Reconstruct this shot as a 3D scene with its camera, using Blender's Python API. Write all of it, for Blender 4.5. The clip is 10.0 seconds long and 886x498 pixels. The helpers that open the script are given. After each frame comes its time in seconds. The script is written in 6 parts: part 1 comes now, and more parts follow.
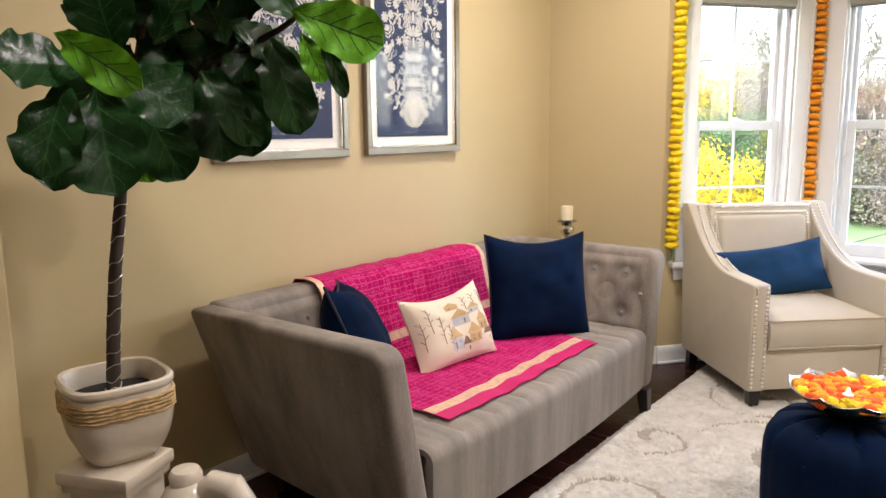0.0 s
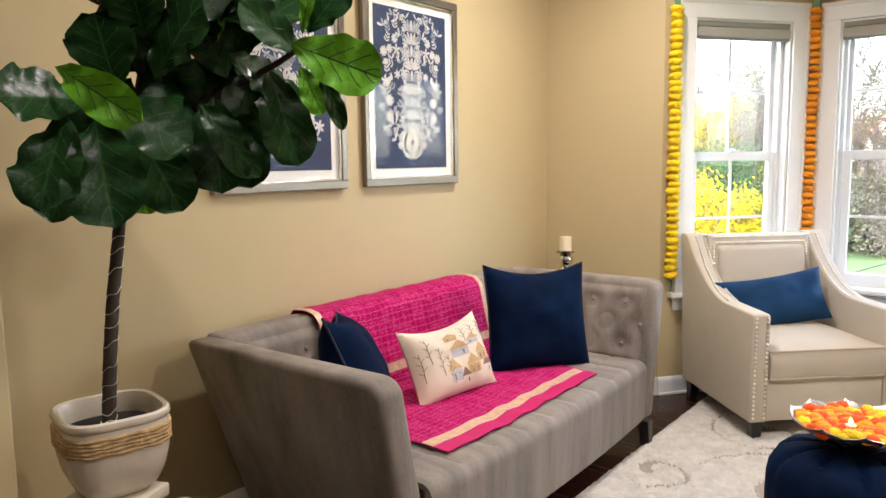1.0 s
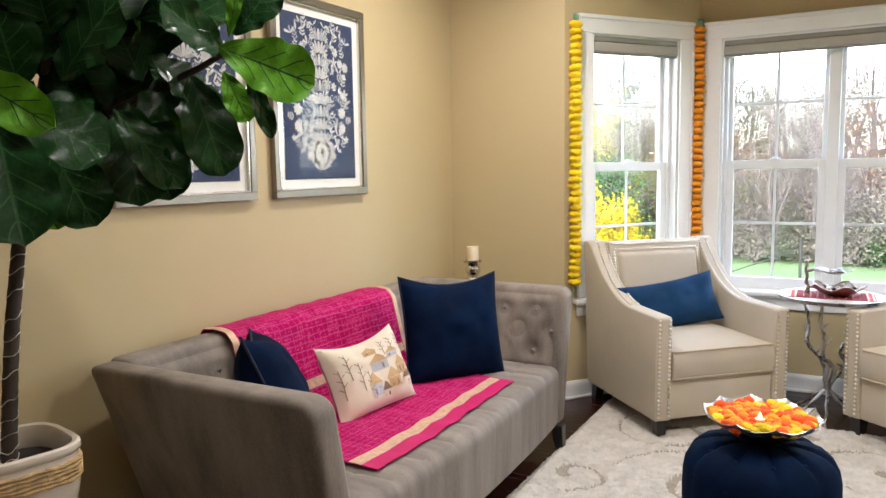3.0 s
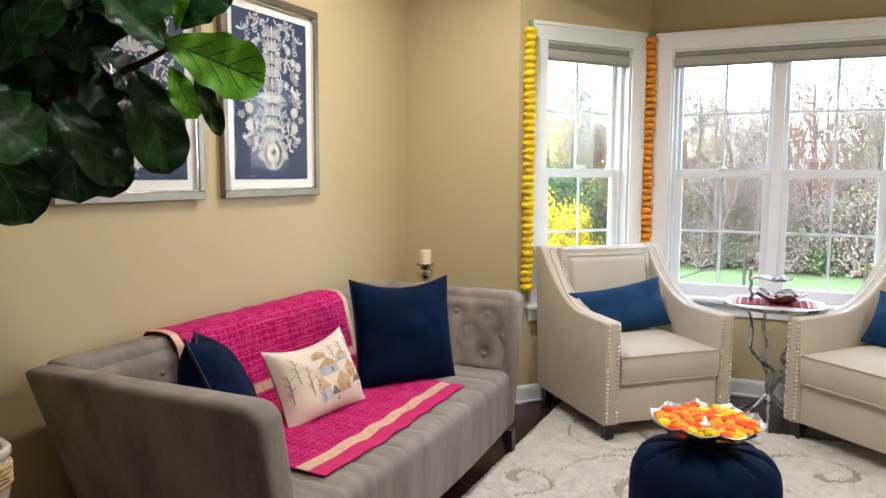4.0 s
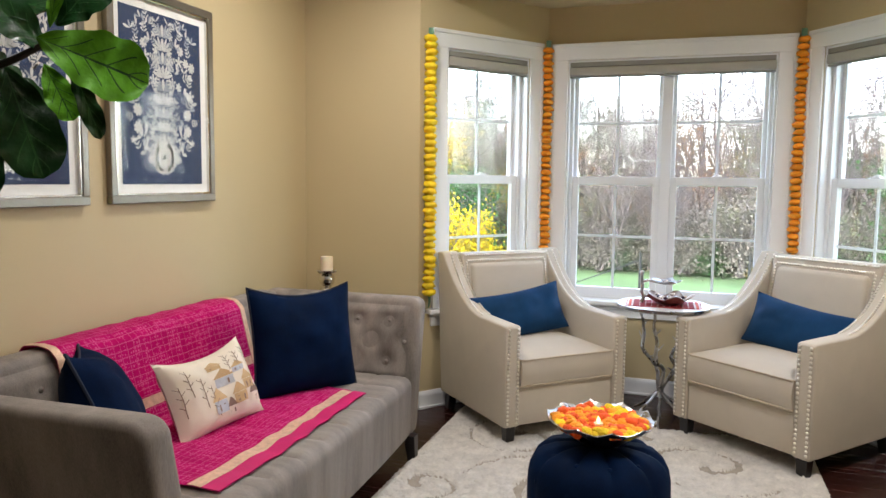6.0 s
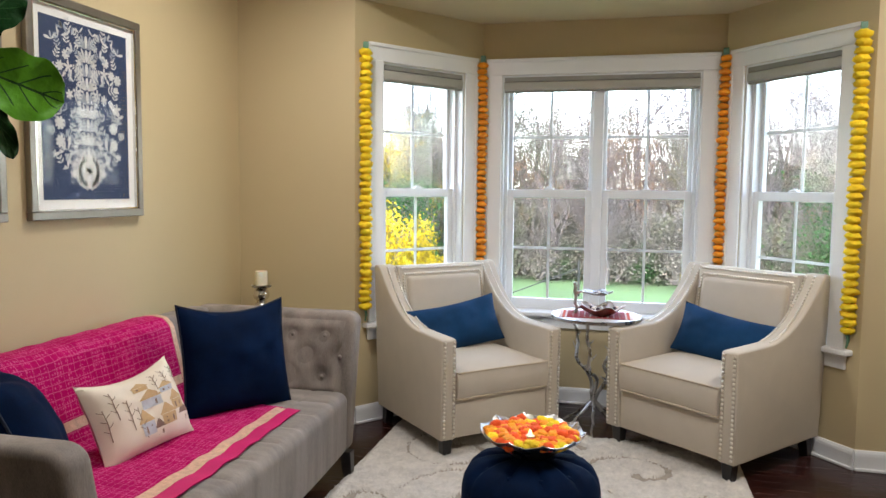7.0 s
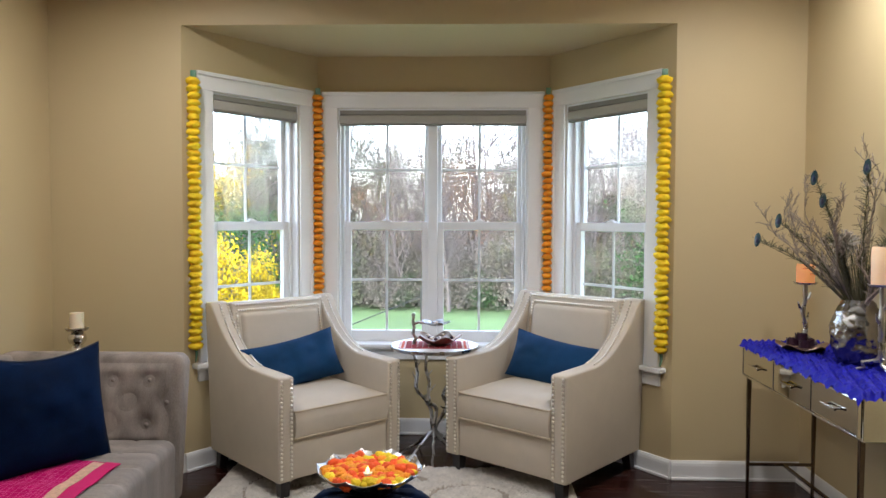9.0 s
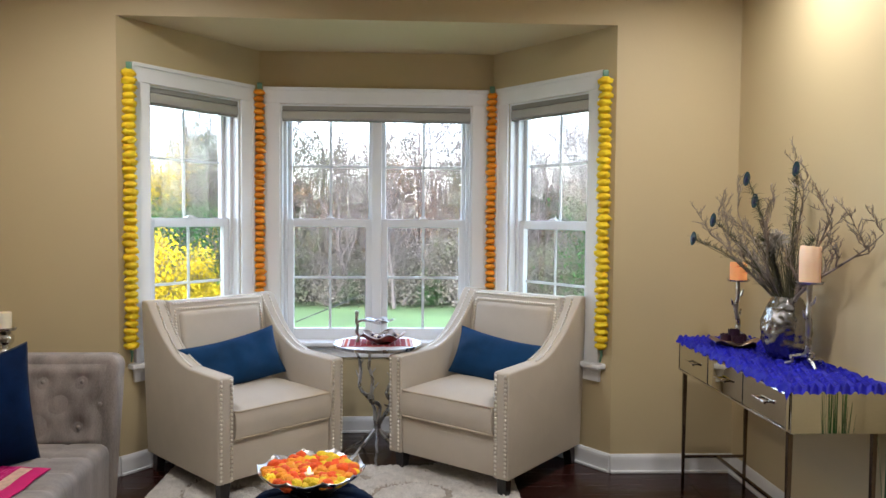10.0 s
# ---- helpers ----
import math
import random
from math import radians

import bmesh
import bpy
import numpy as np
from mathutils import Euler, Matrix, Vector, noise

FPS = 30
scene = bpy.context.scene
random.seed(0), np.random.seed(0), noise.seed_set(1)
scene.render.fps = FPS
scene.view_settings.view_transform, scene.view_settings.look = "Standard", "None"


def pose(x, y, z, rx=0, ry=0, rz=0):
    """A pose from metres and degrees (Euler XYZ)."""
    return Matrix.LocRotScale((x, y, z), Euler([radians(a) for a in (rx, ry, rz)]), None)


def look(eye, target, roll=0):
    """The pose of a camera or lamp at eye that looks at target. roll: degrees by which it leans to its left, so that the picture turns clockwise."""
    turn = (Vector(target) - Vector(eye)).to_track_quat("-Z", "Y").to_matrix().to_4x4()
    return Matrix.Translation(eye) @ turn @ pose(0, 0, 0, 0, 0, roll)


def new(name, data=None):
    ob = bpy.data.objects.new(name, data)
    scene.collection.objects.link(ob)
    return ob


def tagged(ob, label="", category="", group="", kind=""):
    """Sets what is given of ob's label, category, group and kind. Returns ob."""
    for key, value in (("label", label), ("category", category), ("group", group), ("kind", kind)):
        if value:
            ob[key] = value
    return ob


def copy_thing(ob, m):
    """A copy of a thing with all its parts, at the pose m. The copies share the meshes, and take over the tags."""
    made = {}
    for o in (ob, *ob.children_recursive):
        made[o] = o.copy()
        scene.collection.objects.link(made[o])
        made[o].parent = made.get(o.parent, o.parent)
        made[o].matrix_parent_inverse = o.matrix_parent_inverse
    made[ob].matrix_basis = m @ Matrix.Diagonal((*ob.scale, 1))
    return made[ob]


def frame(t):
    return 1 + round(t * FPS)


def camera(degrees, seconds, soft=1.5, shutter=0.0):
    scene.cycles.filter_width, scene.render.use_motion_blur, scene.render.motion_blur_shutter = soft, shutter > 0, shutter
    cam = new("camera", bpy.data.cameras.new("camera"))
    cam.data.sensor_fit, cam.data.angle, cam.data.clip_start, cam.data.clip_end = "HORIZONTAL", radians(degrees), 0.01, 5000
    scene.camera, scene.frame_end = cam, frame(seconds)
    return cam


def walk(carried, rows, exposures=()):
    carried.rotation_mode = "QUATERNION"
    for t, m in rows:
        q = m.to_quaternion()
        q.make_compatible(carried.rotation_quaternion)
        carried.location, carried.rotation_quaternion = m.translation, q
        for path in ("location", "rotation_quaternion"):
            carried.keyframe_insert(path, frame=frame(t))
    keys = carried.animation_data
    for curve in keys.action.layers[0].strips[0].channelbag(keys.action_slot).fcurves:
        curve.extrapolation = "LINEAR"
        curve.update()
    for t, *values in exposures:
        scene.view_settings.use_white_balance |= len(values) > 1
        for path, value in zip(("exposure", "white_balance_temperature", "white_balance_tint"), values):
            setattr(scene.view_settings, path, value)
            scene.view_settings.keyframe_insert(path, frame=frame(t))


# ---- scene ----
cam = camera(62.2, 10.0)
PATH = [
    (0, (-0.024, -0.625, 1.355), (-1.246, 0.924, 1.029), -0.5),
    (0.5, (-0.016, -0.627, 1.354), (-1.252, 0.923, 1.087), -0.6),
    (1, (-0.019, -0.623, 1.352), (-1.248, 0.937, 1.111), -0.7),
    (1.5, (-0.033, -0.631, 1.343), (-1.231, 0.954, 1.122), -0.5),
    (2, (-0.077, -0.648, 1.348), (-1.207, 0.989, 1.137), -0.3),
    (2.5, (-0.132, -0.665, 1.348), (-1.172, 1.03, 1.136), -0.9),
    (4, (-0.148, -0.642, 1.346), (-1.01, 1.151, 1.141), 0.3),
    (4.5, (-0.15, -0.638, 1.343), (-0.929, 1.193, 1.147), 0.5),
    (5, (-0.159, -0.634, 1.338), (-0.878, 1.223, 1.144), 0.6),
    (5.5, (-0.148, -0.63, 1.342), (-0.822, 1.243, 1.145), 0.6),
    (7, (-0.089, -0.627, 1.374), (-0.567, 1.308, 1.212), 0.6),
    (7.5, (-0.087, -0.617, 1.391), (-0.449, 1.344, 1.243), 0.5),
    (8, (-0.079, -0.617, 1.397), (-0.335, 1.364, 1.289), 0.5),
    (8.5, (-0.052, -0.615, 1.401), (-0.219, 1.375, 1.306), 0.2),
    (9, (-0.056, -0.614, 1.394), (-0.116, 1.383, 1.314), 0.2),
    (9.5, (-0.046, -0.609, 1.403), (-0.02, 1.389, 1.312), 0.5),
    (10, (-0.048, -0.611, 1.399), (0.041, 1.385, 1.311), 0.5),
]
walk(cam, [(t, look(eye, target, roll)) for t, eye, target, roll in PATH],
     exposures=((0.0, -0.07, 6750, 17), (2.5, -0.18, 6550, 14), (5.5, -0.46, 6420, 13.5), (8.0, -0.71, 6280, 14), (10.0, -0.76, 6180, 14.5)))

# world and light
world = bpy.data.worlds.new("overcast_sky")
scene.world = world
world.use_nodes = True
wn = world.node_tree
wbg = wn.nodes["Background"]
sky = wn.nodes.new("ShaderNodeTexSky")
sky.sky_type = "NISHITA"
sky.sun_disc = False
sky.sun_elevation, sky.sun_rotation = radians(38), radians(200)
sky.dust_density, sky.air_density = 1.5, 1.0
grey = wn.nodes.new("ShaderNodeHueSaturation")
grey.inputs["Saturation"].default_value = 0.75
wn.links.new(sky.outputs[0], grey.inputs["Color"])
wn.links.new(grey.outputs[0], wbg.inputs["Color"])
wbg.inputs["Strength"].default_value = 3.35

sun = new("sun", bpy.data.lights.new("sun", "SUN"))
sun.data.energy, sun.data.angle, sun.data.color = 1.0, radians(20), (1.0, 0.97, 0.92)
sun.matrix_world = look((10, -20, 20), (0, 0, 0))


def downlight(x, y, z, watts, size=0.09, colour=(1.0, 0.975, 0.93)):
    """A recessed ceiling light."""
    lamp = new("downlight_lamp", bpy.data.lights.new("downlight_lamp", "AREA"))
    lamp.data.shape, lamp.data.size, lamp.data.energy, lamp.data.color = "DISK", size, watts, colour
    lamp.data.spread = radians(165)
    lamp.matrix_world = pose(x, y, z)


CEILING = 2.74
for lx, ly, lw in ((-1.42, 2.35, 33), (1.38, 2.40, 27), (-0.95, 0.60, 17), (0.60, 1.50, 34), (-0.6, -0.6, 7)):
    downlight(lx, ly, CEILING - 0.015, lw)

# materials


def nodes_of(name):
    m = bpy.data.materials.new(name)
    m.use_nodes = True
    return m, m.node_tree.nodes, m.node_tree.links, m.node_tree.nodes["Principled BSDF"]


def put(nodes, kind, **values):
    n = nodes.new(kind)
    for key, value in values.items():
        n.inputs[key].default_value = value
    return n


def plain(name, col, rough=0.6, metal=0.0, var=0.12, scale=6.0, fine=90.0, bump=0.15, depth=0.002,
          sheen=0.0, coat=0.0, stretch=(1, 1, 1), spec=0.5, rvar=0.08, each=0.0, through_light=0.0, uv=False):
    """A surface whose colour, gloss and relief vary at a large and a small scale."""
    m, N, L, b = nodes_of(name)
    co = N.new("ShaderNodeTexCoord")
    mp = put(N, "ShaderNodeMapping", Scale=stretch)
    L.new(co.outputs["UV" if uv else "Object"], mp.inputs["Vector"])
    n1 = put(N, "ShaderNodeTexNoise", Scale=scale, Detail=5.0, Roughness=0.6)
    n2 = put(N, "ShaderNodeTexNoise", Scale=fine, Detail=3.0, Roughness=0.6)
    L.new(mp.outputs[0], n1.inputs["Vector"])
    L.new(mp.outputs[0], n2.inputs["Vector"])
    mix = N.new("ShaderNodeMix")
    mix.data_type = "FLOAT"
    mix.inputs[0].default_value = 0.35
    L.new(n1.outputs["Fac"], mix.inputs[2])
    L.new(n2.outputs["Fac"], mix.inputs[3])
    ramp = N.new("ShaderNodeValToRGB")
    ramp.color_ramp.elements[0].position, ramp.color_ramp.elements[1].position = 0.32, 0.68
    ramp.color_ramp.elements[0].color = (*[max(0, c * (1 - var)) for c in col], 1)
    ramp.color_ramp.elements[1].color = (*[min(1, c * (1 + var)) for c in col], 1)
    L.new(mix.outputs[0], ramp.inputs["Fac"])
    colour = ramp.outputs["Color"]
    if each:
        info = N.new("ShaderNodeObjectInfo")
        rng = put(N, "ShaderNodeMapRange")
        rng.inputs["To Min"].default_value, rng.inputs["To Max"].default_value = 1 - each, 1 + each
        L.new(info.outputs["Random"], rng.inputs["Value"])
        hs = N.new("ShaderNodeHueSaturation")
        L.new(rng.outputs[0], hs.inputs["Value"])
        L.new(colour, hs.inputs["Color"])
        colour = hs.outputs["Color"]
    L.new(colour, b.inputs["Base Color"])
    rr = put(N, "ShaderNodeMapRange")
    rr.inputs["To Min"].default_value, rr.inputs["To Max"].default_value = max(0.02, rough - rvar), min(1, rough + rvar)
    L.new(n1.outputs["Fac"], rr.inputs["Value"])
    L.new(rr.outputs[0], b.inputs["Roughness"])
    b.inputs["Metallic"].default_value = metal
    b.inputs["Sheen Weight"].default_value = sheen
    b.inputs["Sheen Tint"].default_value = (*[min(1, c * 2.2) for c in col], 1)
    b.inputs["Sheen Roughness"].default_value = 0.4
    b.inputs["Coat Weight"].default_value = coat
    b.inputs["Specular IOR Level"].default_value = spec
    if through_light:
        b.inputs["Subsurface Weight"].default_value = through_light
        b.inputs["Subsurface Radius"].default_value = (0.02, 0.012, 0.006)
    if bump:
        bp = put(N, "ShaderNodeBump", Strength=bump, Distance=depth)
        L.new(n2.outputs["Fac"], bp.inputs["Height"])
        L.new(bp.outputs[0], b.inputs["Normal"])
    return m


WALL = plain("tan_wall_paint", (0.54, 0.435, 0.25), 0.55, var=0.03, scale=1.5, fine=220, bump=0.12, depth=0.001)
CEIL = plain("ceiling_paint", (0.78, 0.76, 0.70), 0.8, var=0.02, scale=2, fine=160)
TRIM = plain("white_trim_paint", (0.80, 0.80, 0.79), 0.35, var=0.03, scale=5, fine=120, bump=0.05)
VINYL = plain("white_window_vinyl", (0.78, 0.79, 0.80), 0.3, var=0.03, scale=8, fine=150, bump=0.03)
SHADE = plain("shade_fabric", (0.42, 0.40, 0.35), 0.85, var=0.08, scale=10, fine=300, bump=0.3)
SHADE_RAIL = plain("shade_rail_fabric", (0.27, 0.26, 0.23), 0.7, var=0.08, scale=10, fine=300, bump=0.2)
FLOOR = plain("cherry_floor_board", (0.026, 0.0065, 0.0045), 0.26, var=0.5, scale=3.0, fine=40, bump=0.03, stretch=(0.6, 6, 1), coat=0.08, each=0.25, spec=0.3)
UNDER = plain("sub_floor", (0.02, 0.008, 0.006), 0.6)
SOFA = plain("taupe_velvet", (0.225, 0.192, 0.165), 0.8, var=0.48, scale=5, fine=240, bump=0.12, sheen=0.3, spec=0.2, stretch=(1.8, 2.0, 0.22))
SOFA_SEAT = plain("taupe_velvet_seat", (0.225, 0.195, 0.17), 0.8, var=0.42, scale=5, fine=240, bump=0.12, sheen=0.3, spec=0.2, stretch=(0.5, 2.4, 0.22))
LEG = plain("black_stained_wood", (0.012, 0.010, 0.010), 0.35, var=0.3, scale=12, stretch=(4, 4, 0.5))
LINEN = plain("cream_linen", (0.50, 0.435, 0.345), 0.8, var=0.06, scale=7, fine=420, bump=0.35, depth=0.001, sheen=0.25)
PIPING = plain("cream_piping", (0.48, 0.40, 0.29), 0.8, var=0.06, scale=7, fine=300)
NAIL = plain("pewter_nailhead", (0.85, 0.80, 0.70), 0.35, metal=1.0, var=0.1, scale=30, bump=0)
NAVY = plain("navy_velvet", (0.0003, 0.0070, 0.029), 0.8, var=0.45, scale=7, fine=240, bump=0.2, sheen=0.025, spec=0.08)
NAVY_PIPE = plain("navy_piping", (0.0006, 0.006, 0.022), 0.7, var=0.2)
BLUE = plain("blue_linen", (0.004, 0.036, 0.10), 0.8, var=0.25, scale=8, fine=300, bump=0.3, sheen=0.12, spec=0.2)
SILVER = plain("aged_silver", (0.46, 0.44, 0.41), 0.28, metal=1.0, var=0.2, scale=14, fine=70, bump=0.3)
CHROME = plain("polished_nickel", (0.72, 0.70, 0.66), 0.12, metal=1.0, var=0.08, scale=12, bump=0.05)
BRONZE = plain("bronzed_metal_leg", (0.16, 0.12, 0.09), 0.25, metal=1.0, var=0.15, scale=10)
MIRROR = plain("antique_mirror", (0.72, 0.70, 0.62), 0.03, metal=1.0, var=0.05, scale=5, bump=0, rvar=0.01)
MARBLE = plain("white_marble", (0.75, 0.74, 0.72), 0.25, var=0.1, scale=9, fine=40, bump=0)
CERAMIC = plain("cream_glazed_ceramic", (0.62, 0.55, 0.46), 0.22, var=0.08, scale=5, fine=60, bump=0.05, coat=0.4)
ROPE = plain("seagrass_rope", (0.42, 0.28, 0.13), 0.85, var=0.4, scale=40, fine=200, bump=0.6)
SOIL = plain("dark_liner", (0.006, 0.006, 0.008), 0.9, var=0.4, scale=40)
BARK = plain("wrapped_trunk_bark", (0.036, 0.023, 0.016), 0.7, var=0.4, scale=25, fine=120, bump=0.6, stretch=(1, 1, 0.5))
WIRE = plain("silver_wire", (0.75, 0.75, 0.72), 0.3, metal=1.0, bump=0)
WARM_WAX = plain("peach_glowing_wax", (0.80, 0.62, 0.44), 0.45, var=0.05, scale=9, bump=0.05, through_light=0.4)
WAX = plain("ivory_wax", (0.80, 0.70, 0.52), 0.45, var=0.05, scale=9, bump=0.05, through_light=0.4)
BLACK = plain("black_metal", (0.01, 0.01, 0.01), 0.4)
CLIP = plain("green_tape", (0.10, 0.22, 0.14), 0.4, var=0.2)
YELLOW = plain("yellow_marigold", (0.86, 0.60, 0.01), 0.8, var=0.15, scale=30, fine=200, bump=0.6, each=0.12, through_light=0.2)
ORANGE = plain("orange_marigold", (0.90, 0.31, 0.010), 0.8, var=0.2, scale=30, fine=200, bump=0.6, each=0.12, through_light=0.2)
ORANGE_RED = plain("deep_orange_marigold", (0.85, 0.10, 0.008), 0.8, var=0.2, scale=30, fine=200, bump=0.6, each=0.12, through_light=0.2)
DARK_GREEN = plain("dark_green_stem", (0.02, 0.05, 0.015), 0.7)
PLUM = plain("dark_plum_petal", (0.03, 0.006, 0.02), 0.5, var=0.4)
FRAME = plain("pewter_picture_frame", (0.26, 0.235, 0.20), 0.32, metal=0.75, var=0.15, scale=12, fine=150, bump=0.1)
MAT = plain("white_mat_board", (0.80, 0.79, 0.75), 0.7, var=0.02)
PRINT = plain("navy_print_paper", (0.016, 0.036, 0.10), 0.6, var=0.12, scale=5, fine=300, bump=0)
MOTIF = plain("ivory_ink", (0.62, 0.62, 0.60), 0.6, var=0.15, scale=20, bump=0)
MOTIF_GREY = plain("grey_ink", (0.34, 0.37, 0.42), 0.6, var=0.2, scale=20, bump=0)


def glass_material(name, tint=(1, 1, 1), gloss=1.0):
    m, N, L, b = nodes_of(name)
    N.remove(b)
    out = N["Material Output"]
    tr = N.new("ShaderNodeBsdfTransparent")
    tr.inputs[0].default_value = (*tint, 1)
    gl = N.new("ShaderNodeBsdfGlossy")
    gl.inputs["Roughness"].default_value = 0.01
    lw = put(N, "ShaderNodeLayerWeight", Blend=0.5)
    pw = N.new("ShaderNodeMath")
    pw.operation = "POWER"
    pw.inputs[1].default_value = 5.0
    mul = N.new("ShaderNodeMath")
    mul.operation = "MULTIPLY_ADD"
    mul.inputs[1].default_value = 0.8 * gloss
    mul.inputs[2].default_value = 0.035 * gloss
    mx = N.new("ShaderNodeMixShader")
    L.new(lw.outputs["Facing"], pw.inputs[0])
    L.new(pw.outputs[0], mul.inputs[0])
    L.new(mul.outputs[0], mx.inputs[0])
    L.new(tr.outputs[0], mx.inputs[1])
    L.new(gl.outputs[0], mx.inputs[2])
    L.new(mx.outputs[0], out.inputs["Surface"])
    return m


GLASS = glass_material("window_glass", (0.97, 0.98, 0.98), 0.6)
PICTURE_GLASS = glass_material("picture_glass", (1, 1, 1), 0.3)


def glow_material(name, col, power):
    m, N, L, b = nodes_of(name)
    b.inputs["Base Color"].default_value = (*col, 1)
    b.inputs["Emission Color"].default_value = (*col, 1)
    b.inputs["Emission Strength"].default_value = power
    return m


FLAME = glow_material("candle_glow", (1.0, 0.62, 0.25), 6.0)
LAMP_GLASS = glow_material("lit_lamp_glass", (1.0, 0.94, 0.86), 10.0)
LIT_WAX = plain("lit_orange_wax", (0.85, 0.42, 0.18), 0.45, var=0.06, scale=12, through_light=0.5)
for lit, tone, power in ((LIT_WAX, (1.0, 0.33, 0.10, 1), 0.55), (WARM_WAX, (1.0, 0.45, 0.20, 1), 0.28)):
    for node in lit.node_tree.nodes:
        if node.type == "BSDF_PRINCIPLED":
            node.inputs["Emission Color"].default_value = tone
            node.inputs["Emission Strength"].default_value = power


def leaf_material(name, col, vein, rough):
    """A leaf with pale or dark veins running out from the midrib, after its UV map."""
    m, N, L, b = nodes_of(name)
    uv = N.new("ShaderNodeTexCoord")
    sep = N.new("ShaderNodeSeparateXYZ")
    L.new(uv.outputs["UV"], sep.inputs[0])
    ab = N.new("ShaderNodeMath"); ab.operation = "ABSOLUTE"
    L.new(sep.outputs["X"], ab.inputs[0])
    sl = N.new("ShaderNodeMath"); sl.operation = "MULTIPLY_ADD"
    sl.inputs[1].default_value = -0.75
    L.new(ab.outputs[0], sl.inputs[0]); L.new(sep.outputs["Y"], sl.inputs[2])
    fr = N.new("ShaderNodeMath"); fr.operation = "MULTIPLY"; fr.inputs[1].default_value = 5.0
    L.new(sl.outputs[0], fr.inputs[0])
    pp = N.new("ShaderNodeMath"); pp.operation = "PINGPONG"; pp.inputs[1].default_value = 0.5
    L.new(fr.outputs[0], pp.inputs[0])
    side = N.new("ShaderNodeMath"); side.operation = "LESS_THAN"; side.inputs[1].default_value = 0.045
    L.new(pp.outputs[0], side.inputs[0])
    edge = N.new("ShaderNodeMath"); edge.operation = "LESS_THAN"; edge.inputs[1].default_value = 0.30
    L.new(ab.outputs[0], edge.inputs[0])
    both = N.new("ShaderNodeMath"); both.operation = "MULTIPLY"
    L.new(side.outputs[0], both.inputs[0]); L.new(edge.outputs[0], both.inputs[1])
    mid = N.new("ShaderNodeMath"); mid.operation = "LESS_THAN"; mid.inputs[1].default_value = 0.016
    L.new(ab.outputs[0], mid.inputs[0])
    allv = N.new("ShaderNodeMath"); allv.operation = "MAXIMUM"
    L.new(both.outputs[0], allv.inputs[0]); L.new(mid.outputs[0], allv.inputs[1])
    nz = put(N, "ShaderNodeTexNoise", Scale=14.0, Detail=4.0)
    L.new(uv.outputs["Object"], nz.inputs["Vector"])
    ramp = N.new("ShaderNodeValToRGB")
    ramp.color_ramp.elements[0].color = (*[c * 0.65 for c in col], 1)
    ramp.color_ramp.elements[1].color = (*[c * 1.35 for c in col], 1)
    L.new(nz.outputs["Fac"], ramp.inputs["Fac"])
    mx = N.new("ShaderNodeMix"); mx.data_type = "RGBA"
    mx.inputs[7].default_value = (*vein, 1)
    L.new(allv.outputs[0], mx.inputs[0]); L.new(ramp.outputs[0], mx.inputs[6])
    L.new(mx.outputs[2], b.inputs["Base Color"])
    b.inputs["Roughness"].default_value = rough
    b.inputs["Specular IOR Level"].default_value = 0.3
    bp = put(N, "ShaderNodeBump", Strength=0.5, Distance=0.004)
    hs = N.new("ShaderNodeMath"); hs.operation = "MULTIPLY_ADD"; hs.inputs[1].default_value = -1.0
    L.new(allv.outputs[0], hs.inputs[0]); L.new(nz.outputs["Fac"], hs.inputs[2])
    L.new(hs.outputs[0], bp.inputs["Height"]); L.new(bp.outputs[0], b.inputs["Normal"])
    return m


LEAF = leaf_material("fig_leaf_dark", (0.010, 0.042, 0.011), (0.022, 0.075, 0.020), 0.27)
LEAF_YOUNG = leaf_material("fig_leaf_young", (0.085, 0.27, 0.008), (0.012, 0.05, 0.01), 0.45)


